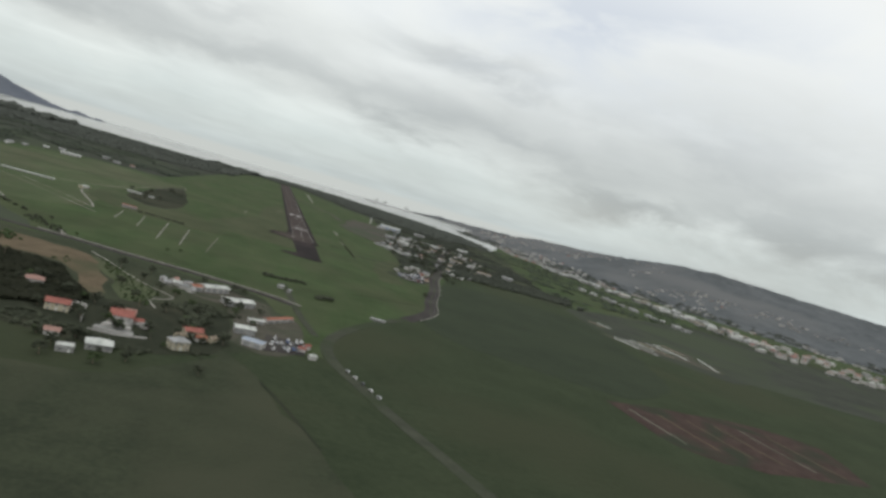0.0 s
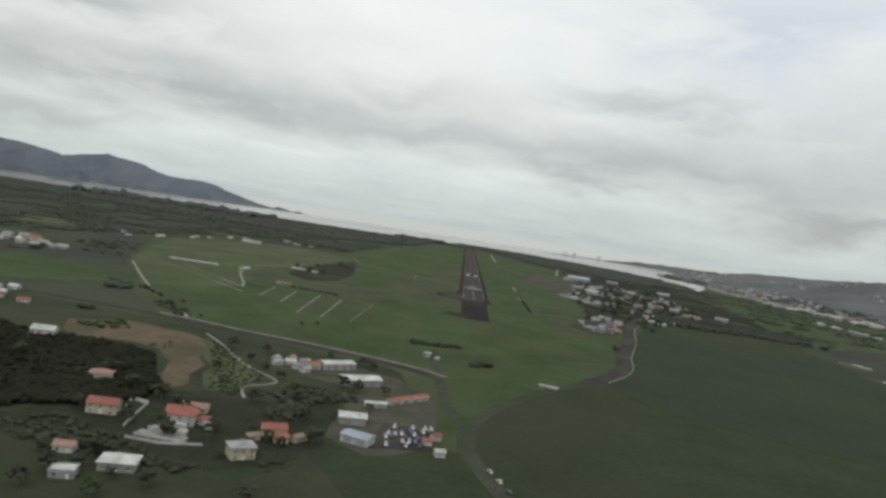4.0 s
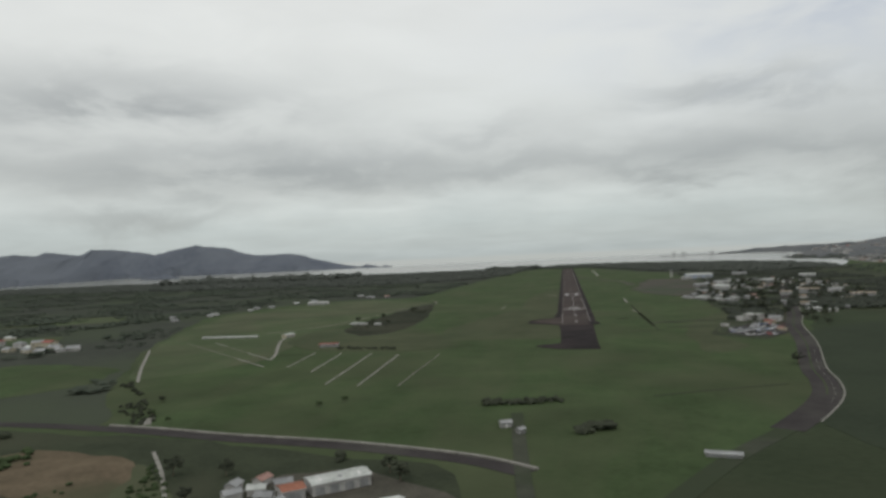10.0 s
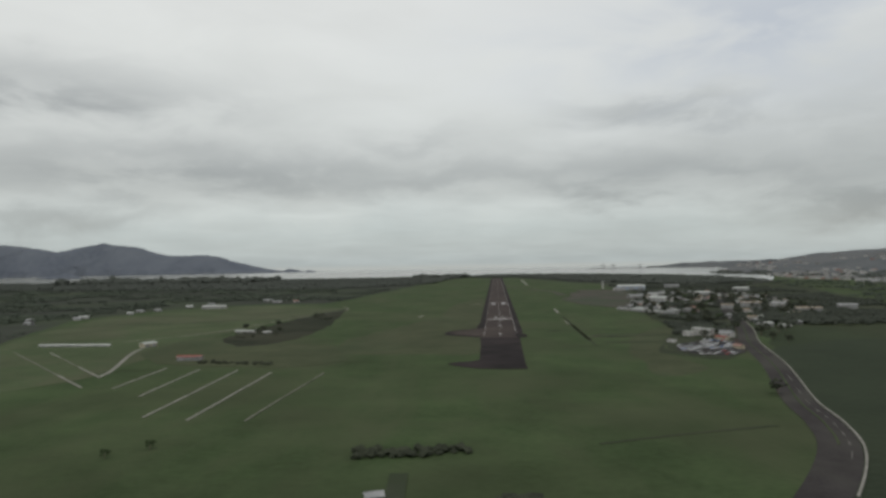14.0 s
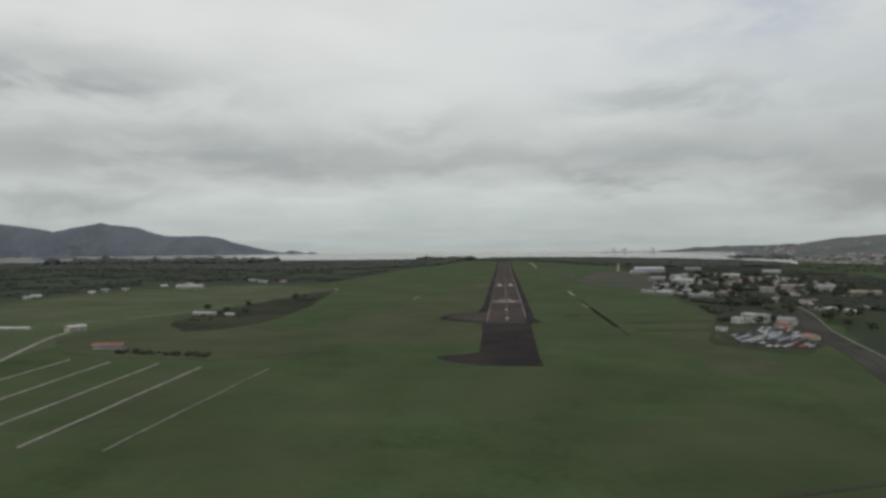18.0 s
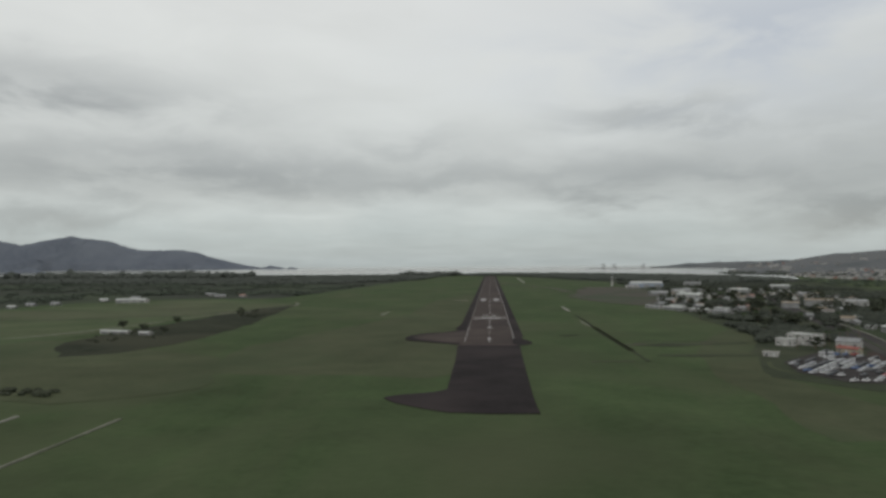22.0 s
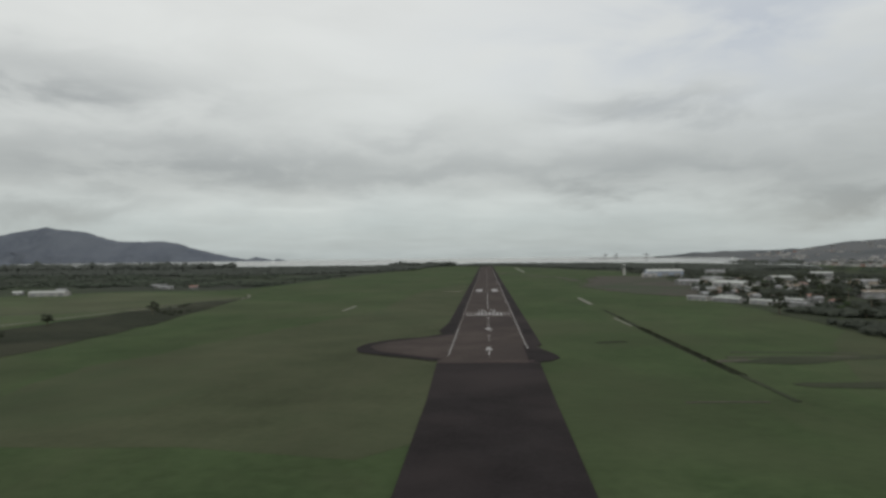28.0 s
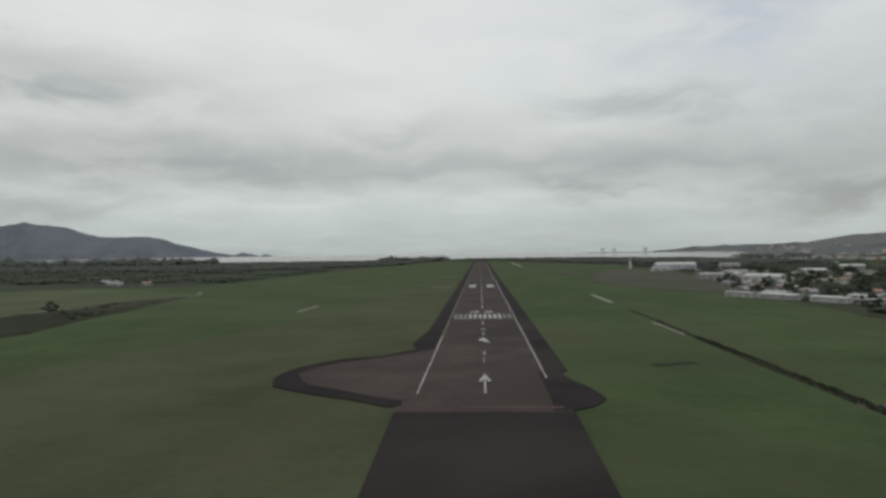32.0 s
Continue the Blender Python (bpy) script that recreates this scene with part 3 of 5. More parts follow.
for i in range(12):
    x = -15.0 + i * 2.73
    part("threshold_stripe", Shape().box(x - 0.85, x + 0.85, -8, 16, 0.3, 0.40), LINE_FADED if i in (0, 1, 2, 10, 11) else LINE, runway, "worn white paint" if i in (0, 1, 2, 10, 11) else "")
part("threshold_line", Shape().box(-15, -8.5, -10.5, -9.3, 0.3, 0.40), LINE, runway)
part("start_line", Shape().box(-6, 18, -224, -222.8, 0.3, 0.42), RED_LINE, runway, "faded reddish line")
for x in (-4.6, 3.6):
    part("marking_bar", Shape().box(x - 2.4, x + 2.4, 28, 31.0, 0.3, 0.40), LINE, runway)
    part("marking_bar", Shape().box(x - 2.4, x + 2.4, 36, 38.5, 0.3, 0.40), LINE, runway)
    part("marking_bar", Shape().box(x + 0.9, x + 2.4, 31, 36, 0.3, 0.40), LINE, runway)
for y in list(range(60, 2160, 50)):
    part("centre_dash", Shape().box(-0.32, 0.32, y, y + 28, 0.3, 0.40), LINE if y < 320 else LINE_FADED, runway)
for x in (-9.3, 9.3):
    part("aiming_block", Shape().box(x - 3.6, x + 3.6, 322, 372, 0.3, 0.42), LINE, runway)
part("arrow_shaft", Shape().box(-0.26, 0.26, -207, -184, 0.3, 0.41), LINE, runway)
part("arrow_head", Shape().slab([(0, -179), (-1.7, -190), (-1.1, -191.5), (0, -184.5), (1.1, -191.5), (1.7, -190)], 0.3, 0.43), LINE, runway)
part("arrow_shaft", Shape().box(-0.26, 0.2, -158, -146, 0.3, 0.41), LINE_FADED, runway)
part("arrow_head", Shape().slab([(0.3, -130), (-0.6, -136), (0.1, -142), (0.9, -138)], 0.3, 0.43), LINE_FADED, runway)
part("arrow_head", Shape().slab([(0, -92), (-2.2, -100), (-0.4, -104), (2.4, -108), (1.2, -99)], 0.3, 0.43), LINE, runway)
part("arrow_shaft", Shape().box(-0.4, 0.5, -84, -72, 0.3, 0.41), LINE_FADED, runway)
part("arrow_head", Shape().slab([(0.0, -66), (-1.2, -58), (1.2, -58)], 0.3, 0.43), LINE_FADED, runway)
part("centre_dash", Shape().box(-0.3, 0.3, -40, -22, 0.3, 0.41), LINE, runway)
setting("apron", Shape().slab(soft([(126, 420), (165, 262), (206, 200), (240, 260), (265, 420), (300, 640), (320, 850), (220, 870), (168, 660)], 14), -0.4, 0.28), APRON, "stained brown-grey concrete apron", "apron")
setting("taxiway", Shape().slab([(132, 800), (22, 1180), (22, 1205), (140, 830), (158, 640), (146, 620), (136, 640)], -0.4, 0.25), APRON, "pale concrete taxiway", "apron")
DITCH = smooth_line([(90, 200), (89, 78), (89, -45), (87, -118), (87, -219), (88, -262), (88, -300)])
setting("ditch", Shape().ribbon(DITCH[8:25], 2.3, -0.4, 0.22), ROUGH, "dark overgrown drainage ditch", "ditch")
setting("ditch", Shape().ribbon(DITCH[24:], 1.9, -0.4, 0.21), SCRUB, "shallow overgrown end of a drainage ditch", "ditch")
setting("ditch", Shape().ribbon(DITCH[1:6], 3.2, -0.4, 0.25), GRAVEL, "pale concrete edge of a drainage ditch", "ditch")
for line, w, m, label in (
        ([(85, -221), (92, -223), (104, -219)], 5.0, DIRT, "bare earth crossing over a ditch"),
        ([(97, -213), (115, -211), (150, -212)], 3.0, DIRT, "worn earth track in the grass"),
        ([(104, -198), (122, -198), (156, -202)], 3.0, DIRT, "worn earth track in the grass"),
        ([(56, -301), (66, -300), (80, -300)], 1.3, DIRT, "narrow bare earth strip in the grass"),
        ([(85, -31), (85, -52), (85.4, -84)], 1.1, GRAVEL, "pale concrete piece beside the ditch"),
        ([(40, -646), (82, -628), (128, -612)], 2.4, SCRUB, "dark strip of rough grass across the field"),
        ([(-72, -1023), (-49, -1076), (-29, -1135)], 2.6, ROUGH, "dark overgrown field ditch"),
        ([(53, -164), (60, -161), (67, -158)], 4, ROUGH, "dark damp patch of grass"),
        ([(-51, 330), (-40, 333), (-31, 333)], 3, GRAVEL, "pale gravel strip beside the runway"),
        ([(-114, 94), (-115, 70), (-116, 46)], 1.8, GRAVEL, "short pale concrete strip in the grass"),
        ([(134, 800), (138, 710), (142, 632)], 5, GRAVEL, "pale concrete strip at the apron edge"),
        ([(98, 1860), (97, 1560), (95, 1250)], 6, GRAVEL, "long pale concrete strip beside the runway"),
        ([(150, -345), (146, -322), (152, -300)], 2, DRY_GRASS, "bare earth edge of the parking ground")):
    setting("strip", Shape().ribbon(smooth_line(line), w, -0.3, 0.17), m, label, "strip")

# ---- riding ground: pale lanes and low stands ----
for (xa, ya), (xb, yb), wide, m, label in (
        ((-171, -448), (-165, -602), 1.4, GRAVEL, "straight pale gravel lane in the grass"), ((-201, -437), (-192, -596), 1.35, GRAVEL, "straight pale gravel lane in the grass"),
        ((-233, -433), (-225, -538), 1.35, GRAVEL, "straight pale gravel lane in the grass"), ((-263, -424), (-257, -512), 1.25, GRAVEL, "straight pale gravel lane in the grass"),
        ((-131, -450), (-134, -604), 1.2, PALE_EARTH, "straight faint earth lane in the grass"), ((-470, -315), (-330, -458), 1.2, PALE_EARTH, "straight faint earth lane across the meadow"),
        ((-330, -458), (-281, -508), 1.5, GRAVEL, "straight pale gravel lane in the grass"), ((-425, -325), (-392, -360), 1.4, GRAVEL, "straight pale gravel lane in the grass"),
        ((-392, -360), (-340, -416), 1.1, PALE_EARTH, "straight faint earth lane across the meadow"), ((-340, -416), (-292, -468), 1.5, GRAVEL, "straight pale gravel lane in the grass")):
    k = 9
    line = [(xa + (xb - xa) * q / k + 0.5 * noise.noise(Vector((q * 1.7, xa, 0))), ya + (yb - ya) * q / k) for q in range(k + 1)]
    tagged(new("lane", Shape().ribbon(line, wide, -0.2, 0.35).mesh("lane", m)), label, "lane", "lanes in the field", "structure")

# ---- far mountains over the bay ----
RIDGE = [(-58, 0.7), (-50, 1.3), (-45.4, 1.62), (-44.5, 1.42), (-43.4, 1.56), (-41.9, 1.42), (-41.3, 1.68), (-40.3, 1.54), (-39.2, 1.36), (-38.3, 1.76), (-36.9, 1.72), (-35.0, 1.48), (-33.9, 1.20), (-32.6, 1.52), (-31.2, 1.76), (-30.8, 1.88), (-30.2, 1.72),
         (-28.4, 1.55), (-27.0, 1.08), (-26.2, 0.90), (-25.2, 0.86), (-23.6, 0.90), (-22.5, 0.7), (-21.6, 0.42), (-20.2, 0.05), (-18.8, -0.28), (-17.8, -0.50)]
EYE = (-3.0, -880.0, 72.0)


def on_bearing(az, el, far):
    """The place on a bearing (degrees right of +y) and elevation from the middle of the approach, at a distance along y."""
    return EYE[0] + far * math.tan(radians(az)), EYE[1] + far, EYE[2] + far / math.cos(radians(az)) * math.tan(radians(el))


range_mesh, cols, steps = Shape(), [], 7
count = 200
for i in range(count):
    az = -58 + 40.4 * i / (count - 1)
    el = float(np.interp(az, [r[0] for r in RIDGE], [r[1] for r in RIDGE]))
    far = float(np.interp(az, [-58, -44, -36, -30, -26, -22, -18], [2950, 3640, 4010, 4150, 4220, 4300, 4360]))
    x, y, top = on_bearing(az, el, far)
    base = sea_level(y - 170, x) - 1.0
    col = []
    for j in range(steps):
        k = j / (steps - 1)
        w = noise.noise(Vector((az * 0.55, k * 2.2, 3.0))) * 0.5 + noise.noise(Vector((az * 1.7, k * 5, 9.0))) * 0.25
        h = base + (top - base) * (k ** 0.8) * (1 + w * (1 - k) * 0.9) + (noise.noise(Vector((az * 3.1, k * 3, 1.0))) * 4.0 + noise.noise(Vector((az * 9.0, k * 6, 5.0))) * 2.2) * k
        col.append((x + 60 * w, y - 170 * (1 - k) + 90 * w * (1 - k), h))
    col.append((x, y + 320, base))
    cols.append(col)
for a, b in zip(cols, cols[1:]):
    for j in range(steps):
        range_mesh.face(a[j], b[j], b[j + 1], a[j + 1])
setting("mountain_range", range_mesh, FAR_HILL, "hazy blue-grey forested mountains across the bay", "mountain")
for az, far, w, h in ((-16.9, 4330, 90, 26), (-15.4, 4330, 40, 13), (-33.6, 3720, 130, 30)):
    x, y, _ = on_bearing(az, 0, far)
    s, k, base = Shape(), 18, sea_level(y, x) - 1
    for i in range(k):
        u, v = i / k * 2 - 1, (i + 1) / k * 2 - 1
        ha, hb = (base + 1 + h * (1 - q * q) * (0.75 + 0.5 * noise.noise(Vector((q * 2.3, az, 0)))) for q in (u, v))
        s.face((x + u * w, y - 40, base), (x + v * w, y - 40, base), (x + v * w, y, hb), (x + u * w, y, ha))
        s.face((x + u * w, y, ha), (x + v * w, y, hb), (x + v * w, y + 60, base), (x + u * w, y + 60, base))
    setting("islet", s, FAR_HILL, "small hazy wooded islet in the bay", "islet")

# ---- wooded town hills ----
CREST = [(842, 3330, 16), (1000, 3380, 34), (1158, 3390, 50), (1420, 3330, 54), (1640, 3200, 62), (1740, 2960, 92), (2000, 2780, 112), (2050, 2300, 140), (2150, 2000, 178), (2330, 1800, 196), (2600, 1560, 186), (2950, 1250, 176), (3300, 900, 165), (3600, 300, 150), (3700, -600, 120)]


def crest_at(u):
    n = len(CREST) - 1
    i = min(int(u * n), n - 1)
    k = u * n - i
    return [CREST[i][q] * (1 - k) + CREST[i + 1][q] * k for q in range(3)]


def hill_point(u, k):
    """On the town's hillside: u along the crest, k from its foot to the crest."""
    x, y, h = crest_at(u)
    deep = 260 + 900 * min(1.0, max(0.0, (u - 0.15) / 0.35))
    px, py = x - deep * (1 - k) * 0.86, y - deep * (1 - k) * (0.62 if u > 0.3 else 0.2)
    w = noise.noise(Vector((px / 330, py / 330, 0))) + 0.5 * noise.noise(Vector((px / 120, py / 120, 4)))
    base = 0.0 if k > 0 else -2.0
    return px, py, base + h * (k ** 1.25) * (1 + 0.45 * w * (1 - k) ** 0.7) + 5 * noise.noise(Vector((px / 60, py / 60, 7))) * k


hill, cols, steps = Shape(), [], 14
for i in range(190):
    cols.append([hill_point(i / 189, j / (steps - 1)) for j in range(steps)])
for a, b in zip(cols, cols[1:]):
    for j in range(steps - 1):
        hill.face(a[j], b[j], b[j + 1], a[j + 1])
    hill.face(a[-1], b[-1], (b[-1][0] + 500, b[-1][1] + 300, -2), (a[-1][0] + 500, a[-1][1] + 300, -2))
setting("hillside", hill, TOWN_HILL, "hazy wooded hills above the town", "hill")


# ---- woods and trees ----
CLUMP = [(0, 0, 1), (0.89, 0, 0.45), (0.28, 0.85, 0.45), (-0.72, 0.53, 0.45), (-0.72, -0.53, 0.45), (0.28, -0.85, 0.45),
         (0.72, 0.53, -0.35), (-0.28, 0.85, -0.35), (-0.89, 0, -0.35), (-0.28, -0.85, -0.35), (0.72, -0.53, -0.35)]
CLUMP_F = [(0, 1, 2), (0, 2, 3), (0, 3, 4), (0, 4, 5), (0, 5, 1), (1, 6, 2), (2, 6, 7), (2, 7, 3), (3, 7, 8), (3, 8, 4), (4, 8, 9), (4, 9, 5), (5, 9, 10), (5, 10, 1), (1, 10, 6)]


def clump(shape, x, y, z, r, h, rnd):
    """A ragged tuft of foliage."""
    a = rnd.random() * 6.3
    c, s = math.cos(a), math.sin(a)
    pts = []
    for u, v, w in CLUMP:
        k = rnd.uniform(0.6, 1.3)
        pts.append((x + r * k * (u * c - v * s), y + r * k * (u * s + v * c), z + h * rnd.uniform(0.75, 1.25) * w))
    shape.solid(pts, CLUMP_F)


def wood(name, ring, spacing, size, label, mat=MANGROVE, keep=1.0, seed=1, patchy=0.0, clear=None):
    rnd, s = random.Random(seed), Shape()
    xs, ys_ = [p[0] for p in ring], [p[1] for p in ring]
    y = min(ys_)
    while y < max(ys_):
        x = min(xs)
        while x < max(xs):
            px, py = x + rnd.uniform(-.5, .5) * spacing, y + rnd.uniform(-.5, .5) * spacing
            x += spacing
            if rnd.random() > keep or not inside(px, py, ring) or (clear and not clear(px, py)):
                continue
            if patchy and noise.noise(Vector((px / 130, py / 130, seed))) + 0.5 * noise.noise(Vector((px / 45, py / 45, seed))) < patchy:
                continue
            r = size * rnd.uniform(0.6, 1.25) * (1.0 + 0.7 * max(-0.4, noise.noise(Vector((px / 90, py / 90, seed + 3)))))
            clump(s, px, py, r * 0.45, r * 1.05, r * rnd.uniform(0.45, 0.8) * (0.42 if mat in (MANGROVE, PLAIN_LEAF) and size < 10 else 1.0), rnd)
        y += spacing
    return tagged(new(name, s.mesh(name, mat)), label, "woods", "", "stuff")


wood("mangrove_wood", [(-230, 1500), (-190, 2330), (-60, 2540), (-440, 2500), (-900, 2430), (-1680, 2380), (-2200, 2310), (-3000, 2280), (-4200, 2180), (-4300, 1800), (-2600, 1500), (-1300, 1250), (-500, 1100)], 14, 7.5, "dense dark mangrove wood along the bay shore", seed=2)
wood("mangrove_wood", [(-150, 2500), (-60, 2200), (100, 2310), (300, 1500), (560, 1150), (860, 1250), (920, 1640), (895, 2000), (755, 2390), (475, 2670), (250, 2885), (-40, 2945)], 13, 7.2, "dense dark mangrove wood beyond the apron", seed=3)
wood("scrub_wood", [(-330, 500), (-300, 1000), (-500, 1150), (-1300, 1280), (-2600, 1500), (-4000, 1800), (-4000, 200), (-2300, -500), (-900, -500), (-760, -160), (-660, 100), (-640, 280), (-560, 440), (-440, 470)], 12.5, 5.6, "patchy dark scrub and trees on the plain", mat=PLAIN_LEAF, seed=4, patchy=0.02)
wood("scrub_wood", [(-1500, -640), (-800, -690), (-440, -705), (-300, -710), (-385, -570), (-490, -380), (-580, -140), (-760, -160), (-900, -500)], 14, 5, "hedges and bushes between small fields", mat=PLAIN_LEAF, seed=5, patchy=0.26)
wood("scrub_wood", [(-214, -784), (-190, -812), (-165, -848), (-142, -874), (-148, -900), (-143, -926), (-162, -926), (-180, -872), (-196, -832)], 4.6, 1.3, "bright green bushes beside a gravel path", mat=LEAF2, seed=7, patchy=0.0)
wood("scrub_wood", [(-420, -735), (-260, -748), (-130, -775), (-60, -796), (-64, -806), (-135, -787), (-262, -760), (-420, -748)], 7, 3.2, "roadside bushes", mat=LEAF, seed=8, patchy=0.1)
wood("scrub_wood", [(-65, -672), (-66, -660), (-20, -652), (-14, -664)], 3.4, 2.4, "dark hedge in the airfield grass", mat=LEAF, seed=9)
wood("scrub_wood", [(-9, -737), (-7, -722), (7, -718), (10, -731)], 4, 4.2, "dark thicket by the link road", mat=LEAF, seed=10)
wood("scrub_wood", [(-252, -400), (-250, -390), (-182, -402), (-182, -413)], 4.5, 2.6, "dark hedge beside a shed", mat=LEAF, seed=11)
wood("scrub_wood", [(300, -108), (330, -85), (470, -60), (590, -90), (600, -130), (480, -110), (400, -130)], 9, 5, "dark trees along the village edge", mat=VILLAGE_LEAF, seed=12)
wood("scrub_wood", [(900, 60), (1150, 250), (1180, 640), (1020, 1300), (880, 1330), (800, 1150), (640, 250), (600, -100)], 18, 7, "dark trees on the low ground before the town", mat=PLAIN_LEAF, seed=14, patchy=0.1)
wood("ditch_growth", [(86, -298), (86, -110), (87.4, 0), (90.4, 0), (89.6, -110), (89.6, -298)], 0.9, 0.42, "rough growth along the ditch", mat=DARK_LEAF, seed=15, patchy=-0.12)

# hillside trees and far houses of the town
rnd = random.Random(21)
growth, homes = Shape(), [Shape(), Shape(), Shape()]
for i in range(700):
    u, k = rnd.uniform(0.3, 1.0), rnd.random() * 0.16
    x, y, z = hill_point(u, k)
    if noise.noise(Vector((x / 150, y / 150, 2))) > -0.25:
        r = rnd.uniform(7, 15)
        clump(growth, x, y, z + r * 0.1, r * 1.0, r * 0.4, rnd)
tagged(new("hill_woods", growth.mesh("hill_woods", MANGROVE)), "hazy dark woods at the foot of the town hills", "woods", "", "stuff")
for i in range(2700):
    u = rnd.uniform(0.26, 0.98)
    k = rnd.random() ** 2.4 * (0.85 if u < 0.6 else 0.5)
    x, y, z = hill_point(u, k)
    if noise.noise(Vector((x / 330, y / 330, 11))) + 0.6 * noise.noise(Vector((x / 90, y / 90, 5))) < (0.08 if u < 0.6 else 0.2) - 0.3 * max(0.0, 0.12 - k):
        continue
    w, d, h = rnd.uniform(3, 10), rnd.uniform(3, 7), rnd.uniform(3, 7)
    homes[rnd.choice((0,) * 10 + (1,) * 14 + (2,))].box(x - w, x + w, y - d, y + d, z - 4, z + h)
for s, m, label in zip(homes, (WHITE_WALL, GREY_WALL, ROSE_ROOF), ("many pale houses on the town hills", "many grey houses on the town hills", "many red-roofed houses on the town hills")):
    tagged(new("town_houses", s.mesh("town_houses", m)), label, "houses", "", "stuff")
wood("scrub_wood", [(-310, -820), (-295, -770), (-215, -778), (-195, -830), (-180, -870), (-160, -925), (-190, -945), (-212, -880), (-246, -856), (-284, -850)], 8, 2.2, "low bushes on the bare earth", mat=LEAF2, seed=17, patchy=0.22)
wood("scrub_wood", [(-368, -592), (-360, -582), (-282, -676), (-258, -712), (-266, -720), (-296, -690)], 5, 1.7, "dark hedge along the meadow edge", mat=LEAF, seed=18, patchy=-0.1)
wood("scrub_wood", [(-304, -195), (-298, -100), (-284, 80), (-262, 258), (-250, 120), (-234, -10), (-228, -160), (-238, -262)], 9, 1.6, "low bushes in the rough wedge", mat=LEAF, seed=19, patchy=0.25)
# cranes of the far port
for i, x in enumerate((640, 700, 860)):
    t = thing("port_crane", "tall grey port crane by the water", "crane", "port cranes", at=pose(x, 3290, 20))
    t.scale = (0.6, 0.6, 0.55)
    for sx in (-9, 9):
        for sy in (-8, 8):
            part("leg", Shape().box(sx - 1.2, sx + 1.2, sy - 1.2, sy + 1.2, -20, 34), DIM_WALL, t)
    part("boom", Shape().box(-34, 26, -2.5, 2.5, 34, 37.5), DIM_WALL, t)
    part("tower", Shape().box(-2.5, 2.5, -2, 2, 37.5, 50), DIM_WALL, t)
    part("cabin", Shape().box(8, 15, -3, 3, 29, 34), GREY_WALL, t)
quay = Shape().slab([(560, 3270), (1000, 3270), (1000, 3330), (560, 3330)], 10, 22.5)
setting("quay", quay, DIM_WALL, "low grey quay of the far port", "quay")
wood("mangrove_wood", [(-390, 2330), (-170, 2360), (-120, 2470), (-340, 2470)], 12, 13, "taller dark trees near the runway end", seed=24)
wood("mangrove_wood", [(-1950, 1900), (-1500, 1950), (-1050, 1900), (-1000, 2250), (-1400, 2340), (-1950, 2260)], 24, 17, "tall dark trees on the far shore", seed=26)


def tree_proto(seed, high, wide, leaf):
    rnd = random.Random(seed)
    t = thing("tree", "broad dark green tree", "tree", "trees of the settlement")
    trunk = Shape().tube(0, 0, -0.5, high * 0.45, 0.35, 0.2)
    for i in range(5):
        a, r = i * 1.26 + rnd.random(), wide * 0.35
        x, y = r * math.cos(a), r * math.sin(a)
        trunk.solid([(0.16, 0, high * 0.3), (-0.16, 0.1, high * 0.3), (0, -0.16, high * 0.34), (x, y, high * 0.62)], [(0, 1, 3), (1, 2, 3), (2, 0, 3)])
    part("trunk", trunk, BARK, t)
    crown = Shape()
    for i in range(24):
        a, q, z = rnd.random() * 6.3, math.sqrt(rnd.random()) * wide * 0.5, rnd.uniform(0.42, 0.92)
        q *= 1.15 - abs(z - 0.6)
        clump(crown, q * math.cos(a), q * math.sin(a), high * z, wide * rnd.uniform(0.12, 0.22), high * rnd.uniform(0.06, 0.12), rnd)
    part("crown", crown, leaf, t)
    return t


def palm_proto(seed):
    rnd = random.Random(seed)
    t = thing("palm_tree", "tall slim palm with a ragged crown", "palm", "palms of the settlement")
    part("trunk", Shape().tube(0, 0, -0.5, 9.5, 0.26, 0.16), BARK, t)
    for i in range(11):
        a, dip = i * 0.571 + rnd.random() * 0.3, rnd.uniform(-1.6, 0.8)
        c, s = math.cos(a), math.sin(a)
        f = Shape()
        for j in range(4):
            r0, r1 = j * 0.8, (j + 1) * 0.8
            z0, z1 = 9.5 + 0.5 * r0 - 0.22 * r0 * r0 + dip * r0 * .2, 9.5 + 0.5 * r1 - 0.22 * r1 * r1 + dip * r1 * .2
            w0, w1 = 0.42 * (1 - j / 4.6), 0.42 * (1 - (j + 1) / 4.6)
            f.face((r0 * c - w0 * s, r0 * s + w0 * c, z0 - .12), (r0 * c, r0 * s, z0), (r1 * c, r1 * s, z1), (r1 * c - w1 * s, r1 * s + w1 * c, z1 - .12))
            f.face((r0 * c, r0 * s, z0), (r0 * c + w0 * s, r0 * s - w0 * c, z0 - .12), (r1 * c + w1 * s, r1 * s - w1 * c, z1 - .12), (r1 * c, r1 * s, z1))
        part("frond", f, LEAF2, t)
    return t


TREES = [tree_proto(31, 9, 9, LEAF), tree_proto(32, 7, 8, LEAF2), tree_proto(33, 11, 10, LEAF), palm_proto(34)]
USED = set()


def plant(x, y, k, size=1.0, turn=0.0):
    m = pose(x, y, 0, 0, 0, turn)
    src = TREES[k]
    if k not in USED:
        USED.add(k)
        src.matrix_basis = m
        return src
    t = copy_thing(src, m)
    t.scale = (size, size, size * 1.05)
    return t


TAKEN = []


def free(x, y, r):
    return all((x - a) ** 2 + (y - b) ** 2 > (r + c) ** 2 for a, b, c in TAKEN)


def near_line(x, y, line, r):
    return any((x - a) ** 2 + (y - b) ** 2 < r * r for a, b in line)


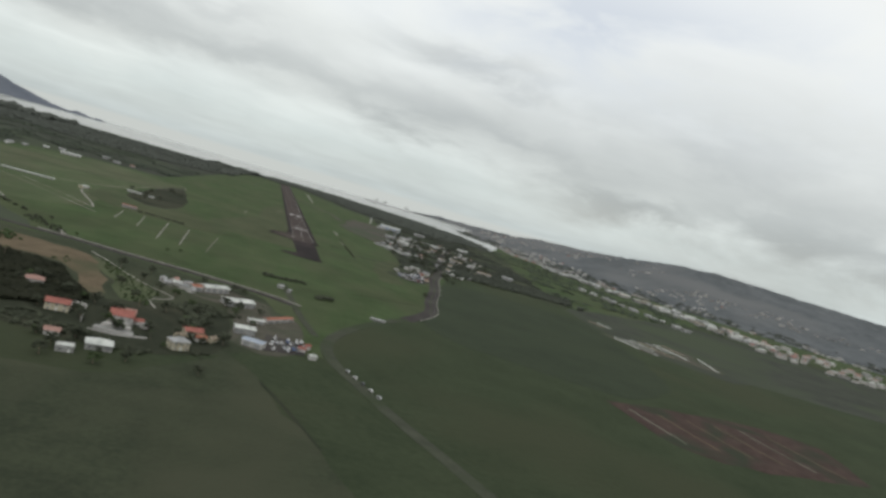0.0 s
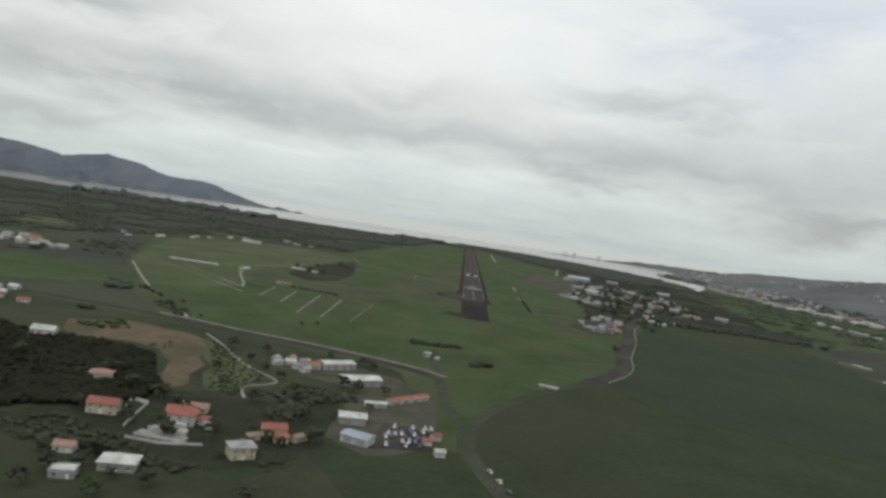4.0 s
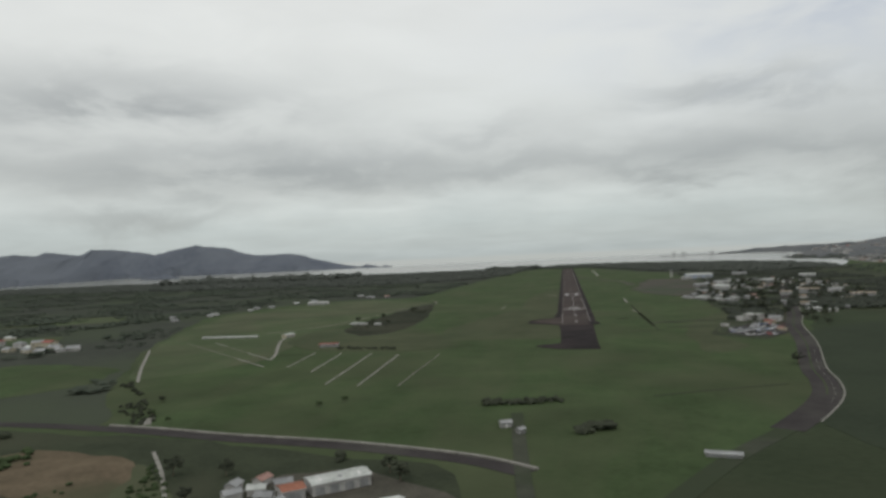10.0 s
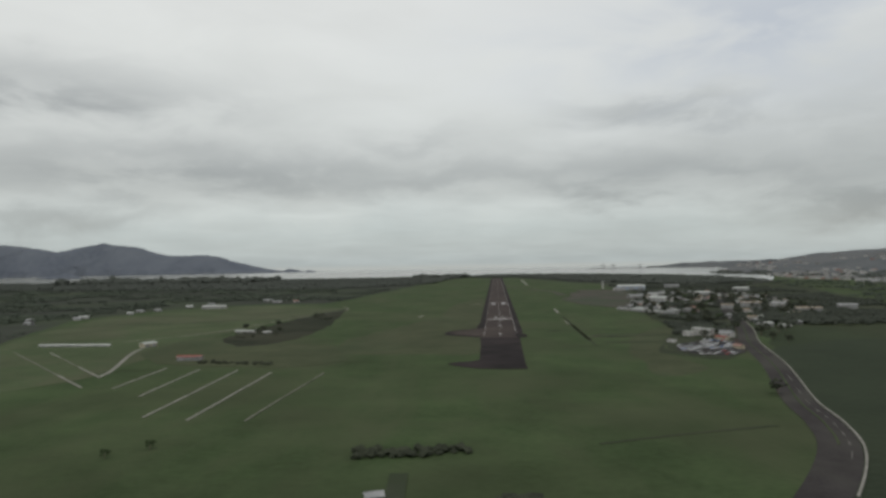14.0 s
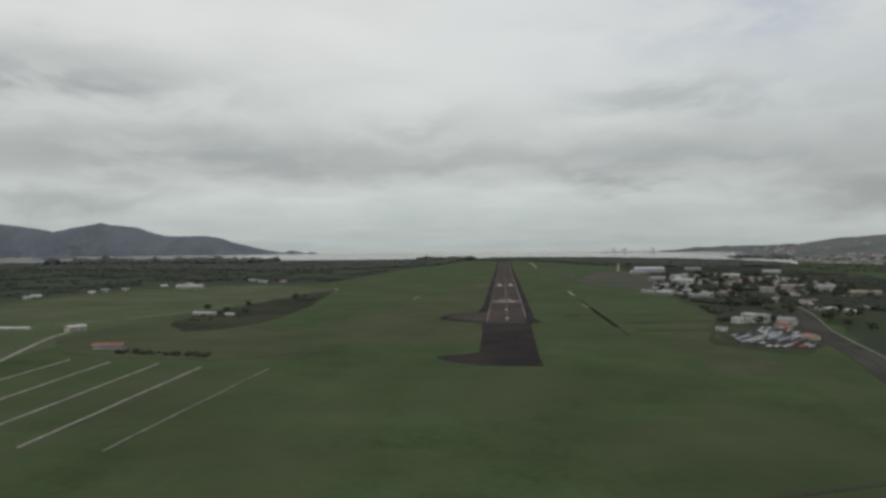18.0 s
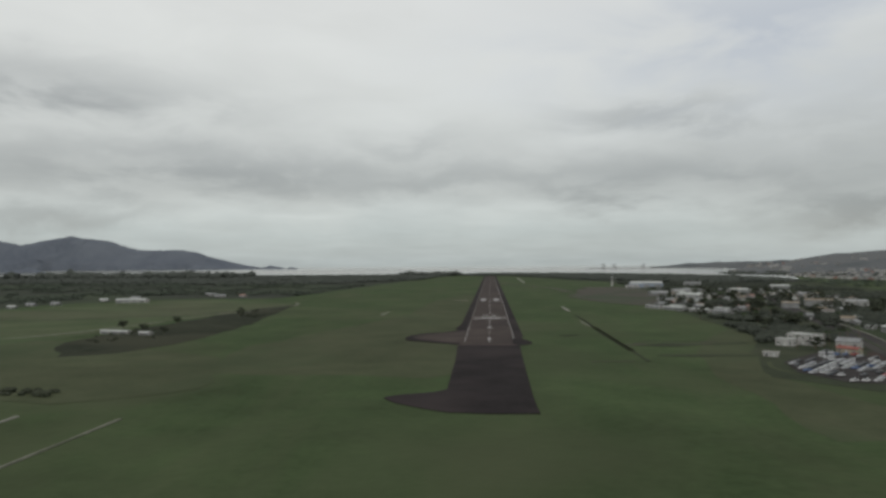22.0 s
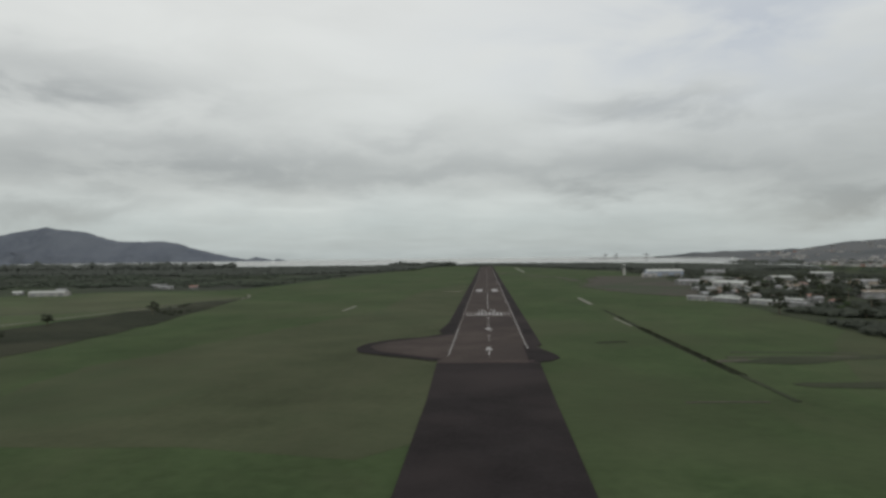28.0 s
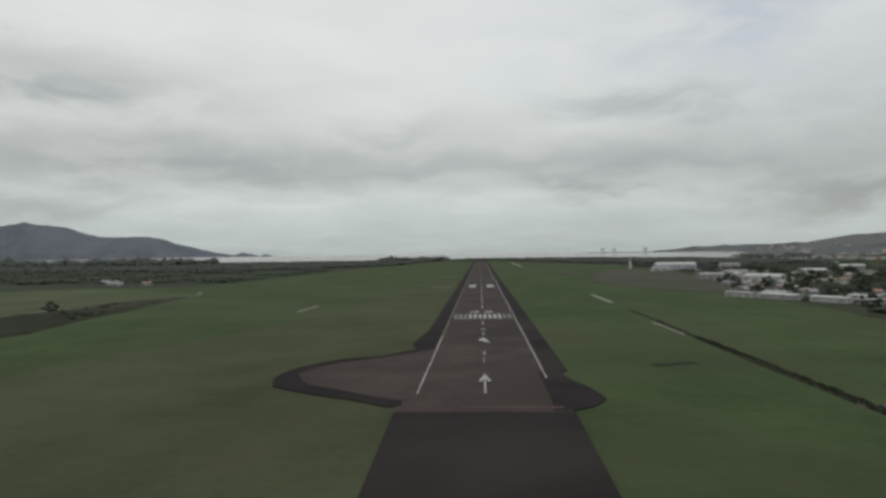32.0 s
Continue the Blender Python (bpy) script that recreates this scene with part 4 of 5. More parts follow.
# ---- buildings ----
def openings(parent, w, d, h, storeys, step, door=True, skip=()):
    """Windows with frame and pane, and a door, on the four faces of a block w by d."""
    k = 0
    for s in range(storeys):
        z = h * (s + 0.5) / storeys
        for face, (length, off) in enumerate(((w, d / 2), (d, w / 2), (w, d / 2), (d, w / 2))):
            if face in skip:
                continue
            n = max(1, int(length / step))
            for i in range(n):
                u = (i + 0.5) * length / n - length / 2
                if door and s == 0 and face == 0 and i == n // 2:
                    dr = part("door", Shape().box(u - 0.6, u + 0.6, -off - 0.08, -off + 0.05, 0.0, 2.1), FRAME, parent)
                    continue
                a, b, c = 0.75, 0.65, 0.07
                if face % 2 == 0:
                    y = -off if face == 0 else off
                    fr = Shape().box(u - a, u + a, y - c, y + c, z - b, z + b)
                    pn = Shape().box(u - a + .12, u + a - .12, y - c - .02, y + c + .02, z - b + .12, z + b - .12)
                else:
                    x = off if face == 1 else -off
                    fr = Shape().box(x - c, x + c, u - a, u + a, z - b, z + b)
                    pn = Shape().box(x - c - .02, x + c + .02, u - a + .12, u + a - .12, z - b + .12, z + b - .12)
                part("pane", pn, GLASS, part("window", fr, FRAME, parent))


def gable(w, d, h, rise, over=0.5, thick=0.18):
    """Two roof slabs along x, each with its thickness."""
    a, b = w / 2 + over, d / 2 + over
    drop = rise * over / (d / 2)
    out = []
    for s in (-1, 1):
        q = Shape()
        e, r = (s * b, h - drop), (0.0, h + rise)
        q.solid([(-a, e[0], e[1]), (a, e[0], e[1]), (a, r[0], r[1]), (-a, r[0], r[1]), (-a, e[0], e[1] + thick), (a, e[0], e[1] + thick), (a, r[0], r[1] + thick), (-a, r[0], r[1] + thick)],
                [(0, 1, 2, 3), (7, 6, 5, 4), (4, 5, 1, 0), (5, 6, 2, 1), (6, 7, 3, 2), (7, 4, 0, 3)])
        out.append(q)
    return out


def house(x, y, turn, w, d, h, wall, roof, label, kind="gable", storeys=1, rise=None, step=3.6, group="", name="house", category="house", windows=True):
    t = thing(name, label, category, group, at=pose(x, y, 0, 0, 0, turn))
    TAKEN.append((x, y, max(w, d) * 0.55))
    rise = rise if rise is not None else d * 0.22
    body = Shape()
    if kind == "gable":
        body.solid([(-w / 2, -d / 2, -0.3), (w / 2, -d / 2, -0.3), (w / 2, d / 2, -0.3), (-w / 2, d / 2, -0.3), (-w / 2, -d / 2, h), (w / 2, -d / 2, h), (w / 2, d / 2, h), (-w / 2, d / 2, h), (-w / 2, 0, h + rise), (w / 2, 0, h + rise)],
                   [(0, 1, 5, 4), (1, 2, 6, 9, 5), (2, 3, 7, 6), (3, 0, 4, 8, 7)])
        part("wall", body, wall, t)
        for q in gable(w, d, h, rise):
            part("roof", q, roof, t)
        part("ridge", Shape().box(-w / 2 - .5, w / 2 + .5, -.22, .22, h + rise + .1, h + rise + .3), roof, t)
    elif kind == "hip":
        part("wall", Shape().box(-w / 2, w / 2, -d / 2, d / 2, -0.3, h), wall, t)
        a, b, r = w / 2 + .6, d / 2 + .6, max(0.4, (w - d) / 2)
        part("roof", Shape().solid([(-a, -b, h), (a, -b, h), (a, b, h), (-a, b, h), (-a, -b, h + .2), (a, -b, h + .2), (a, b, h + .2), (-a, b, h + .2), (-r, 0, h + rise + .2), (r, 0, h + rise + .2)],
                                   [(3, 2, 1, 0), (0, 1, 5, 4), (1, 2, 6, 5), (2, 3, 7, 6), (3, 0, 4, 7), (4, 5, 9, 8), (5, 6, 9), (6, 7, 8, 9), (7, 4, 8)]), roof, t)
        part("ridge", Shape().box(-r, r, -.2, .2, h + rise + .1, h + rise + .36), roof, t)
    else:
        part("wall", Shape().box(-w / 2, w / 2, -d / 2, d / 2, -0.3, h), wall, t)
        part("roof", Shape().box(-w / 2 - .25, w / 2 + .25, -d / 2 - .25, d / 2 + .25, h, h + .25), roof, t)
        for x0, x1, y0, y1 in ((-w / 2 - .25, w / 2 + .25, -d / 2 - .25, -d / 2), (-w / 2 - .25, w / 2 + .25, d / 2, d / 2 + .25), (-w / 2 - .25, -w / 2, -d / 2, d / 2), (w / 2, w / 2 + .25, -d / 2, d / 2)):
            part("parapet", Shape().box(x0, x1, y0, y1, h + .25, h + .7), wall, t)
    if windows:
        openings(t, w, d, h, storeys, step)
    return t


def shed(x, y, turn, w, d, h, wall, roof, label, doors=3, rise=None, ribs=True, group="", name="warehouse", category="warehouse"):
    """A long metal-roofed hall with roller doors, roof lights and gutters."""
    t = house(x, y, turn, w, d, h, wall, roof, label, "gable", rise=rise if rise is not None else d * 0.1, windows=False, name=name, category=category, group=group)
    rise = rise if rise is not None else d * 0.1
    for i in range(doors):
        u = (i + 0.5) * w / doors - w / 2
        part("roller_door", Shape().box(u - w / doors * .3, u + w / doors * .3, -d / 2 - .1, -d / 2 + .1, 0, h * .7), GREY_ROOF, t)
    for s in (-1, 1):
        part("gutter", Shape().box(-w / 2 - .5, w / 2 + .5, s * (d / 2 + .5) - .15, s * (d / 2 + .5) + .15, h - rise * 1.0 / (d / 2) - .15, h - rise / (d / 2) + .1), FRAME, t)
    if ribs:
        n = max(2, int(w / 8))
        for i in range(n):
            u = (i + 0.5) * w / n - w / 2
            for s in (-1, 1):
                part("roof_light", Shape().solid([(u - .6, s * d * .12, h + rise * .76 + .19), (u + .6, s * d * .12, h + rise * .76 + .19), (u + .6, s * d * .38, h + rise * .24 + .19), (u - .6, s * d * .38, h + rise * .24 + .19),
                                                  (u - .6, s * d * .12, h + rise * .76 + .26), (u + .6, s * d * .12, h + rise * .76 + .26), (u + .6, s * d * .38, h + rise * .24 + .26), (u - .6, s * d * .38, h + rise * .24 + .26)],
                                                 [(4, 5, 6, 7), (0, 1, 5, 4), (1, 2, 6, 5), (2, 3, 7, 6), (3, 0, 4, 7)]), GREY_ROOF if i % 2 else FRAME, t)
    return t


# ---- the settlement by the main road ----
house(-153, -985, 12, 14, 11, 5.6, WHITE_WALL, TERRACOTTA, "white two-storey house with a broad red tiled roof", "gable", 2, rise=3.0)
house(-155, -965, 8, 15, 7, 3.2, CREAM_WALL, ROSE_ROOF, "low house with a faded pink roof", "gable")
terrace = thing("garden_terrace", "stepped white concrete terraces before a house", "terrace")
part("lower_deck", Shape().slab([(-164, -1012), (-140, -1014), (-141, -1005), (-164, -1004)], -.3, 1.0), GREY_WALL, terrace)
part("middle_deck", Shape().slab([(-161, -1004.2), (-143, -1005.2), (-144, -998), (-160, -997.6)], -.3, 2.0), WHITE_WALL, terrace)
part("upper_deck", Shape().slab([(-159, -997.8), (-146, -998.2), (-147, -992.6), (-158, -992.4)], -.3, 2.9), WHITE_WALL, terrace)
for line, z in (([(-163.8, -1011.6), (-152, -1012.6), (-140.2, -1013.6)], 1.0), ([(-160.8, -1003.9), (-152, -1004.4), (-143.2, -1004.9)], 2.0), ([(-158.8, -997.5), (-152, -997.7), (-146.2, -997.9)], 2.9)):
    part("parapet", Shape().ribbon(line, .35, z - .2, z + .9), WHITE_WALL, terrace)
for x, y, z in ((-151, -1008, 1.0), (-152, -1000.8, 2.0)):
    for k in range(4):
        part("step", Shape().box(x - 1.2, x + 1.2, y + k * .5, y + k * .5 + .5, z - .1, z + .24 * (k + 1)), GREY_WALL, terrace)
fence_line = thing("garden_wall", "long low white garden wall below the terraces", "wall")
part("wall_side", Shape().ribbon([(-166, -1016), (-150, -1017), (-132, -1011)], .4, -.2, 1.3), WHITE_WALL, fence_line)
house(-143, -982, 20, 6, 5, 3, WHITE_WALL, TERRACOTTA, "small red-roofed annexe beside the white house", "gable")
house(-137.5, -987, 20, 5, 3.6, 2.4, WHITE_WALL, WHITE_ROOF, "small white garden hut", "flat", windows=False, name="hut", category="hut")
house(-94.5, -984, 60, 8, 4.5, 2.8, CREAM_WALL, TAN_ROOF, "narrow tan-roofed lean-to beside the houses", "gable", windows=False, name="shed", category="shed")
house(-191, -987, 8, 14, 9, 5.2, CREAM_WALL, TERRACOTTA, "yellow-walled house with a red roof", "gable", 2)
house(-152, -1048, 12, 14, 10, 3.6, GREY_WALL, WHITE_ROOF, "pale house with a grey-white hipped roof", "hip")
house(-166, -1063, 15, 9, 7, 3.0, GREY_WALL, WHITE_ROOF, "low house with a white flat roof", "flat")
house(-179, -1040, 10, 8, 6, 3, WHITE_WALL, ROSE_ROOF, "small house with a faded red roof among trees", "gable")
house(-113, -1016, 33, 11, 9, 5.5, CREAM_WALL, GREY_ROOF, "cream two-storey house with a grey roof", "hip", 2)
house(-108, -980, 20, 12, 8, 4, CREAM_WALL, TERRACOTTA, "red-roofed house with an orange porch", "gable")
house(-102, -989, 20, 7, 5, 3, WHITE_WALL, ORANGE, "small shed with an orange roof", "gable", windows=False, name="shed", category="shed")
house(-115, -992, 40, 6, 4, 2.6, CREAM_WALL, TAN_ROOF, "small annexe with a tan roof", "gable", windows=False, name="shed", category="shed")
house(-221, -934, 15, 12, 9, 3.6, WHITE_WALL, ROSE_ROOF, "house with a faded red roof among dark trees", "hip")
house(-304, -854, 10, 15, 10, 3.8, WHITE_WALL, WHITE_ROOF, "white house with a white roof at the wood edge", "gable")
yard = thing("walled_yard", "white walled yard beside a yellow house", "wall")
for line in ([(-184, -980), (-186, -972), (-188, -964)], [(-187.8, -963.8), (-183, -964.6), (-178.6, -965.7)], [(-178.4, -966), (-175.5, -985), (-172.5, -1004)]):
    part("wall_side", Shape().ribbon(line, .45, -.2, 1.9), WHITE_WALL, yard)
shed(-107, -820, 38, 25, 11, 4.8, WHITE_WALL, WHITE_ROOF, "long hall with a pale grey-white roof", 4)
shed(-122, -833, 38, 9, 9, 4.4, WHITE_WALL, ORANGE, "hall end with an orange-red roof", 1, ribs=False)
for i, (x, y, m) in enumerate(((-131, -838, GREY_ROOF), (-138, -830, WHITE_ROOF), (-130, -822, GREY_ROOF), (-146, -836, GREY_ROOF), (-124, -845, GREY_ROOF), (-141, -818, ROSE_ROOF), (-150, -826, GREY_ROOF))):
    house(x, y, 15 * i, 7, 5, 3, WHITE_WALL, m, "small workshop shed with a metal roof", "gable", windows=False, group="workshop sheds", name="shed", category="shed")
shed(-84, -854, 30, 26, 13, 4.6, GREY_WALL, WHITE_ROOF, "grey-walled hall with a wide pale roof", 4)
shed(-67, -903, 18, 13, 4, 3.0, WHITE_WALL, WHITE_ROOF, "long white container store", 2, ribs=False)
for i in range(4):
    shed(-57 + i * 5.4, -890 + i * 6.6, 48, 8, 5, 3.0, WHITE_WALL, ORANGE, "market stall shed with an orange roof", 1, ribs=False, group="orange sheds", name="shed", category="shed")
shed(-75, -941, 10, 15, 10, 4.5, GREY_WALL, WHITE_ROOF, "workshop with a pale grey roof", 2)
shed(-67, -972, -18, 15, 9, 4.2, WHITE_WALL, BLUE_ROOF, "workshop with a dull blue metal roof", 2, ribs=False)
shed(54, -774, -14, 15, 3.5, 2.0, GREY_WALL, GREY_ROOF, "low grey roadside building", 2, ribs=False)
house(-46, -722, 20, 6, 4, 2.8, GREY_WALL, GREY_ROOF, "small pale house by the junction", "gable")
house(-37, -735, 50, 4, 3, 2.6, GREY_WALL, GREY_ROOF, "small grey kiosk by the junction", "gable", windows=False, name="kiosk", category="kiosk")
for i, (x, y) in enumerate(((-32, -958), (-25, -973), (-28, -948))):
    house(x, y, 20 * i, 5, 4, 2.8, WHITE_WALL, (TERRACOTTA, WHITE_ROOF)[i % 2], "small hut beside the road", "gable", windows=False, group="roadside huts", name="hut", category="hut")

# houses beyond the main road and along the plain
rnd = random.Random(5)
ROOFS = [(TERRACOTTA, "red"), (WHITE_ROOF, "white"), (GREY_ROOF, "grey"), (ROSE_ROOF, "faded red"), (GREY_ROOF, "grey"), (WHITE_ROOF, "white"), (GREY_ROOF, "grey")]
for x, y in ((-673, -362), (-655, -350), (-638, -372), (-613, -382), (-598, -372), (-586, -362), (-733, -376), (-690, -325), (-671, -317), (-650, -322), (-622, -348), (-784, -236), (-760, -350), (-745, -300),
             (-860, -330), (-905, -360)):
    m, c = rnd.choice(ROOFS)
    house(x, y, rnd.uniform(-30, 30), rnd.uniform(11, 17), rnd.uniform(8, 11), rnd.choice((3.5, 6)), rnd.choice((WHITE_WALL, CREAM_WALL)), m, "village house with a %s roof among bushes" % c, rnd.choice(("gable", "hip")), group="village houses", step=5)
for x, y in ((-405, -757), (-413, -741), (-430, -722), (-380, -761), (-421, -711), (-442, -752)):
    m, c = rnd.choice(ROOFS)
    house(x, y, rnd.uniform(-20, 20), rnd.uniform(8, 11), rnd.uniform(5, 7), 2.8, WHITE_WALL, m, "small roadside house with a %s roof" % c, "gable", group="roadside houses", step=4)
for x, y, w in ((-622, 215, 16), (-645, 86, 18), (-600, 235, 14), (-568, 392, 18), (-496, 520, 26), (-640, 60, 12), (-457, 462, 22), (-662, -18, 16), (-585, 330, 14), (-610, 160, 12), (-700, 40, 14), (-420, 470, 14)):
    m, c = rnd.choice(ROOFS[1:])
    house(x, y, rnd.uniform(-15, 15), w * 0.8, 7, 2.8, rnd.choice((GREY_WALL, DIM_WALL)), m, "low plain building with a %s roof on the wood edge" % c, "gable", group="buildings on the plain", step=6)
shed(-523, 297, 8, 42, 15, 4.5, WHITE_WALL, WHITE_ROOF, "long farm hall with a white roof", 4)
shed(-431, -277, 0, 74, 3.6, 1.9, WHITE_WALL, WHITE_ROOF, "very long low white stand in the meadow", 8, ribs=False, name="stand", category="stand")
shed(-350, -284, 60, 14, 8, 4, CREAM_WALL, WHITE_ROOF, "small pale stand building", 2, ribs=False, name="stand", category="stand")
shed(-264, -380, 5, 20, 7, 3.4, GREY_WALL, TERRACOTTA, "red-roofed stable beside a hedge", 3, ribs=False, name="stable", category="stable")
shed(-300, -150, -8, 24, 5, 2.3, WHITE_WALL, WHITE_ROOF, "low white-roofed stable in rough growth", 3, ribs=False, name="stable", category="stable")
shed(-270, -160, -8, 9, 5, 2.1, WHITE_WALL, WHITE_ROOF, "small white-roofed stable in rough growth", 2, ribs=False, name="stable", category="stable")

# ---- airport village ----
house(208, -217, -42, 20, 11, 6.6, WHITE_WALL, WHITE_ROOF, "white two-storey office block by the parking ground", "flat", 2)
house(193, -223, -42, 11, 8, 4.2, WHITE_WALL, WHITE_ROOF, "low white annexe of the office block", "flat")
house(226, -236, -42, 13, 9, 4.4, WHITE_WALL, GREY_ROOF, "low white wing beside the office block", "gable")
house(213, -262, -62, 13, 5, 3.0, CREAM_WALL, TERRACOTTA, "long low red-roofed building by the parking ground", "gable")
house(207, -326, -72, 10, 5, 2.6, CREAM_WALL, ROSE_ROOF, "low faded red shed beside the road", "gable", windows=False, name="shed", category="shed")
for x, y in ((162, -277),):
    house(x, y, -30, 8, 4, 2.2, WHITE_WALL, WHITE_ROOF, "small white hut at the field edge", "flat", name="hut", category="hut")

shed(338, 847, -4, 66, 30, 10, BLUE_WALL, WHITE_ROOF, "large hangar with blue walls and a white roof", 3, name="hangar", category="hangar")
shed(300, 800, -4, 26, 16, 6, WHITE_WALL, GREY_ROOF, "low hangar annexe with a grey roof", 2, name="hangar", category="hangar")
shed(300, 362, -60, 46, 22, 7, WHITE_WALL, WHITE_ROOF, "white hall with a broad white roof", 4)
for i, (x, y, w) in enumerate(((187, 146, 18), (203, 118, 22), (222, 84, 20), (236, 58, 16), (214, 150, 14), (250, 96, 15))):
    shed(x + 8, y, -62, w * 1.35, 9, 3.6, (WHITE_WALL, GREY_WALL)[i % 2], WHITE_ROOF if i % 3 else GREY_ROOF, "long low white store by the airfield fence", 3, rise=0.5, ribs=False, group="stores by the airfield")
for x, y, w, d in ((397, 180, 30, 14), (440, 180, 24, 14), (440, 76, 34, 14), (352, 152, 18, 11), (520, 130, 26, 14), (276, 470, 30, 18), (330, 540, 28, 16), (420, 520, 30, 16), (470, 380, 24, 14), (560, 700, 34, 18), (460, 930, 36, 18)):
    m, c = rnd.choice(((WHITE_ROOF, "white"), (WHITE_ROOF, "white"), (GREY_ROOF, "grey"), (TAN_ROOF, "tan"), (ROSE_ROOF, "faded red")))
    shed(x, y, rnd.uniform(-30, 10), w, d, rnd.uniform(5, 8), rnd.choice((WHITE_WALL, GREY_WALL)), m, "warehouse with a %s metal roof among trees" % c, 3, group="village warehouses", ribs=y < 300)
for i in range(118):
    for _ in range(20):
        x, y = rnd.uniform(205, 520), rnd.uniform(-160, 720)
        if free(x, y, 6) and not (y < 30 and x < 300) and not near_line(x, y, R_RING, 18) and x > 200 + max(0, (y - 150) * 0.22) and x < 330 + (y + 160) * 0.45:
            break
    else:
        continue
    m, c = rnd.choice(ROOFS[1:] + [(TAN_ROOF, "tan"), (TAN_ROOF, "tan")])
    house(x, y, rnd.uniform(-40, 40), rnd.uniform(6, 12), rnd.uniform(5, 8), rnd.choice((3.0, 3.0, 4.4)), rnd.choice((WHITE_WALL, GREY_WALL, DIM_WALL, DIM_WALL)), m, "village house with a %s roof near the airfield" % c, rnd.choice(("gable", "hip", "flat")), group="airport village houses", step=6)
tower = thing("control_tower", "white control tower with a glazed cab", "tower", at=pose(283, 948, 0))
part("shaft", Shape().tube(0, 0, -.5, 16, 2.6, 2.2, 10), WHITE_WALL, tower)
part("gallery", Shape().tube(0, 0, 16, 16.6, 4.4, 4.4, 10), WHITE_WALL, tower)
part("cab", Shape().tube(0, 0, 16.6, 19.4, 3.2, 3.9, 10), GLASS, tower, "tinted glazing")
part("roof", Shape().tube(0, 0, 19.4, 20.2, 4.3, 4.0, 10), WHITE_ROOF, tower)
part("mast", Shape().tube(0, 0, 20.2, 25, 0.15, 0.08), STEEL, tower)

# ---- glass tunnels and the industrial town ----
TUNNELS = [((545, -280), (560, -322)), ((566, -276), (576, -310)), ((690, -425), (664, -520))]
TUNNELS += [((525 + 21 * i, -421 + 9 * i), (536 + 21 * i, -484 + 10 * i - 34 * (i % 2))) for i in range(7)]
for (xa, ya), (xb, yb) in TUNNELS:
    half, k, s = math.hypot(xb - xa, yb - ya) / 2, 8, Shape()
    t = thing("polytunnel", "long pale plastic growing tunnel", "greenhouse", "growing tunnels", at=pose((xa + xb) / 2, (ya + yb) / 2, 0, 0, 0, math.degrees(math.atan2(xb - xa, ya - yb))))
    arch = [(1.1 * math.cos(math.pi * j / k), 1.2 * math.sin(math.pi * j / k)) for j in range(k + 1)]
    for (u, v), (p, q) in zip(arch, arch[1:]):
        s.face((u, -half, v), (u, half, v), (p, half, q), (p, -half, q))
    part("cover", s, rnd.choice((WHITE_ROOF, GREY_ROOF, TAN_ROOF)), t, "milky plastic sheet")
    for yy in (-half, half):
        part("end_wall", Shape().face(*[(u, yy, v) for u, v in arch]), GREY_WALL, t)
for i in range(6):
    a = setting("strip", Shape().ribbon([(280 + i * 34, -900 + i * 3), (286 + i * 34, -940), (292 + i * 34, -978)], 2.2, -.2, 0.2), PALE_EARTH if i in (0, 4) else SOIL, "pale strip between ploughed beds", "strip")
for i in range(120):
    u = rnd.random()
    x, y = 1130 + 60 * math.sin(u * 5) + rnd.uniform(-40, 150) + 130 * (1 - u), 210 + 960 * u + rnd.uniform(-40, 40)
    if not free(x, y, 14):
        continue
    m, c = rnd.choice(((WHITE_ROOF, "white"), (WHITE_ROOF, "white"), (GREY_ROOF, "grey"), (TAN_ROOF, "tan")))
    shed(x, y, rnd.uniform(-30, 10), rnd.uniform(18, 44), rnd.uniform(12, 22), rnd.uniform(5, 9), rnd.choice((WHITE_WALL, GREY_WALL, DIM_WALL)), m, "factory hall with a %s roof on the town edge" % c, 2, group="factory halls", ribs=False)
for i in range(16):
    u = i / 15
    x, y = 905 + 85 * u + rnd.uniform(-12, 12), 520 - 480 * u + rnd.uniform(-8, 8)
    m, c = rnd.choice(((WHITE_ROOF, "white"), (GREY_ROOF, "grey"), (GREY_ROOF, "grey")))
    shed(x, y, rnd.uniform(-20, 20), rnd.uniform(16, 26), rnd.uniform(8, 12), rnd.uniform(4, 6), rnd.choice((GREY_WALL, DIM_WALL)), m, "low shop hall with a %s roof along the meadow" % c, 2, group="halls along the meadow", ribs=False)
for i in range(75):
    x, y = rnd.uniform(1220, 1800), rnd.uniform(-90, 380)
    if not free(x, y, 12):
        continue
    m, c = rnd.choice(((WHITE_ROOF, "white"), (TERRACOTTA, "red"), (ROSE_ROOF, "faded red")))
    house(x, y, rnd.uniform(-30, 30), rnd.uniform(14, 28), rnd.uniform(9, 13), rnd.uniform(5, 11), rnd.choice((WHITE_WALL, WHITE_WALL, GREY_WALL)), m, "town block with a %s roof" % c, rnd.choice(("hip", "flat")), group="town blocks", windows=False, name="apartment_block", category="apartment block")


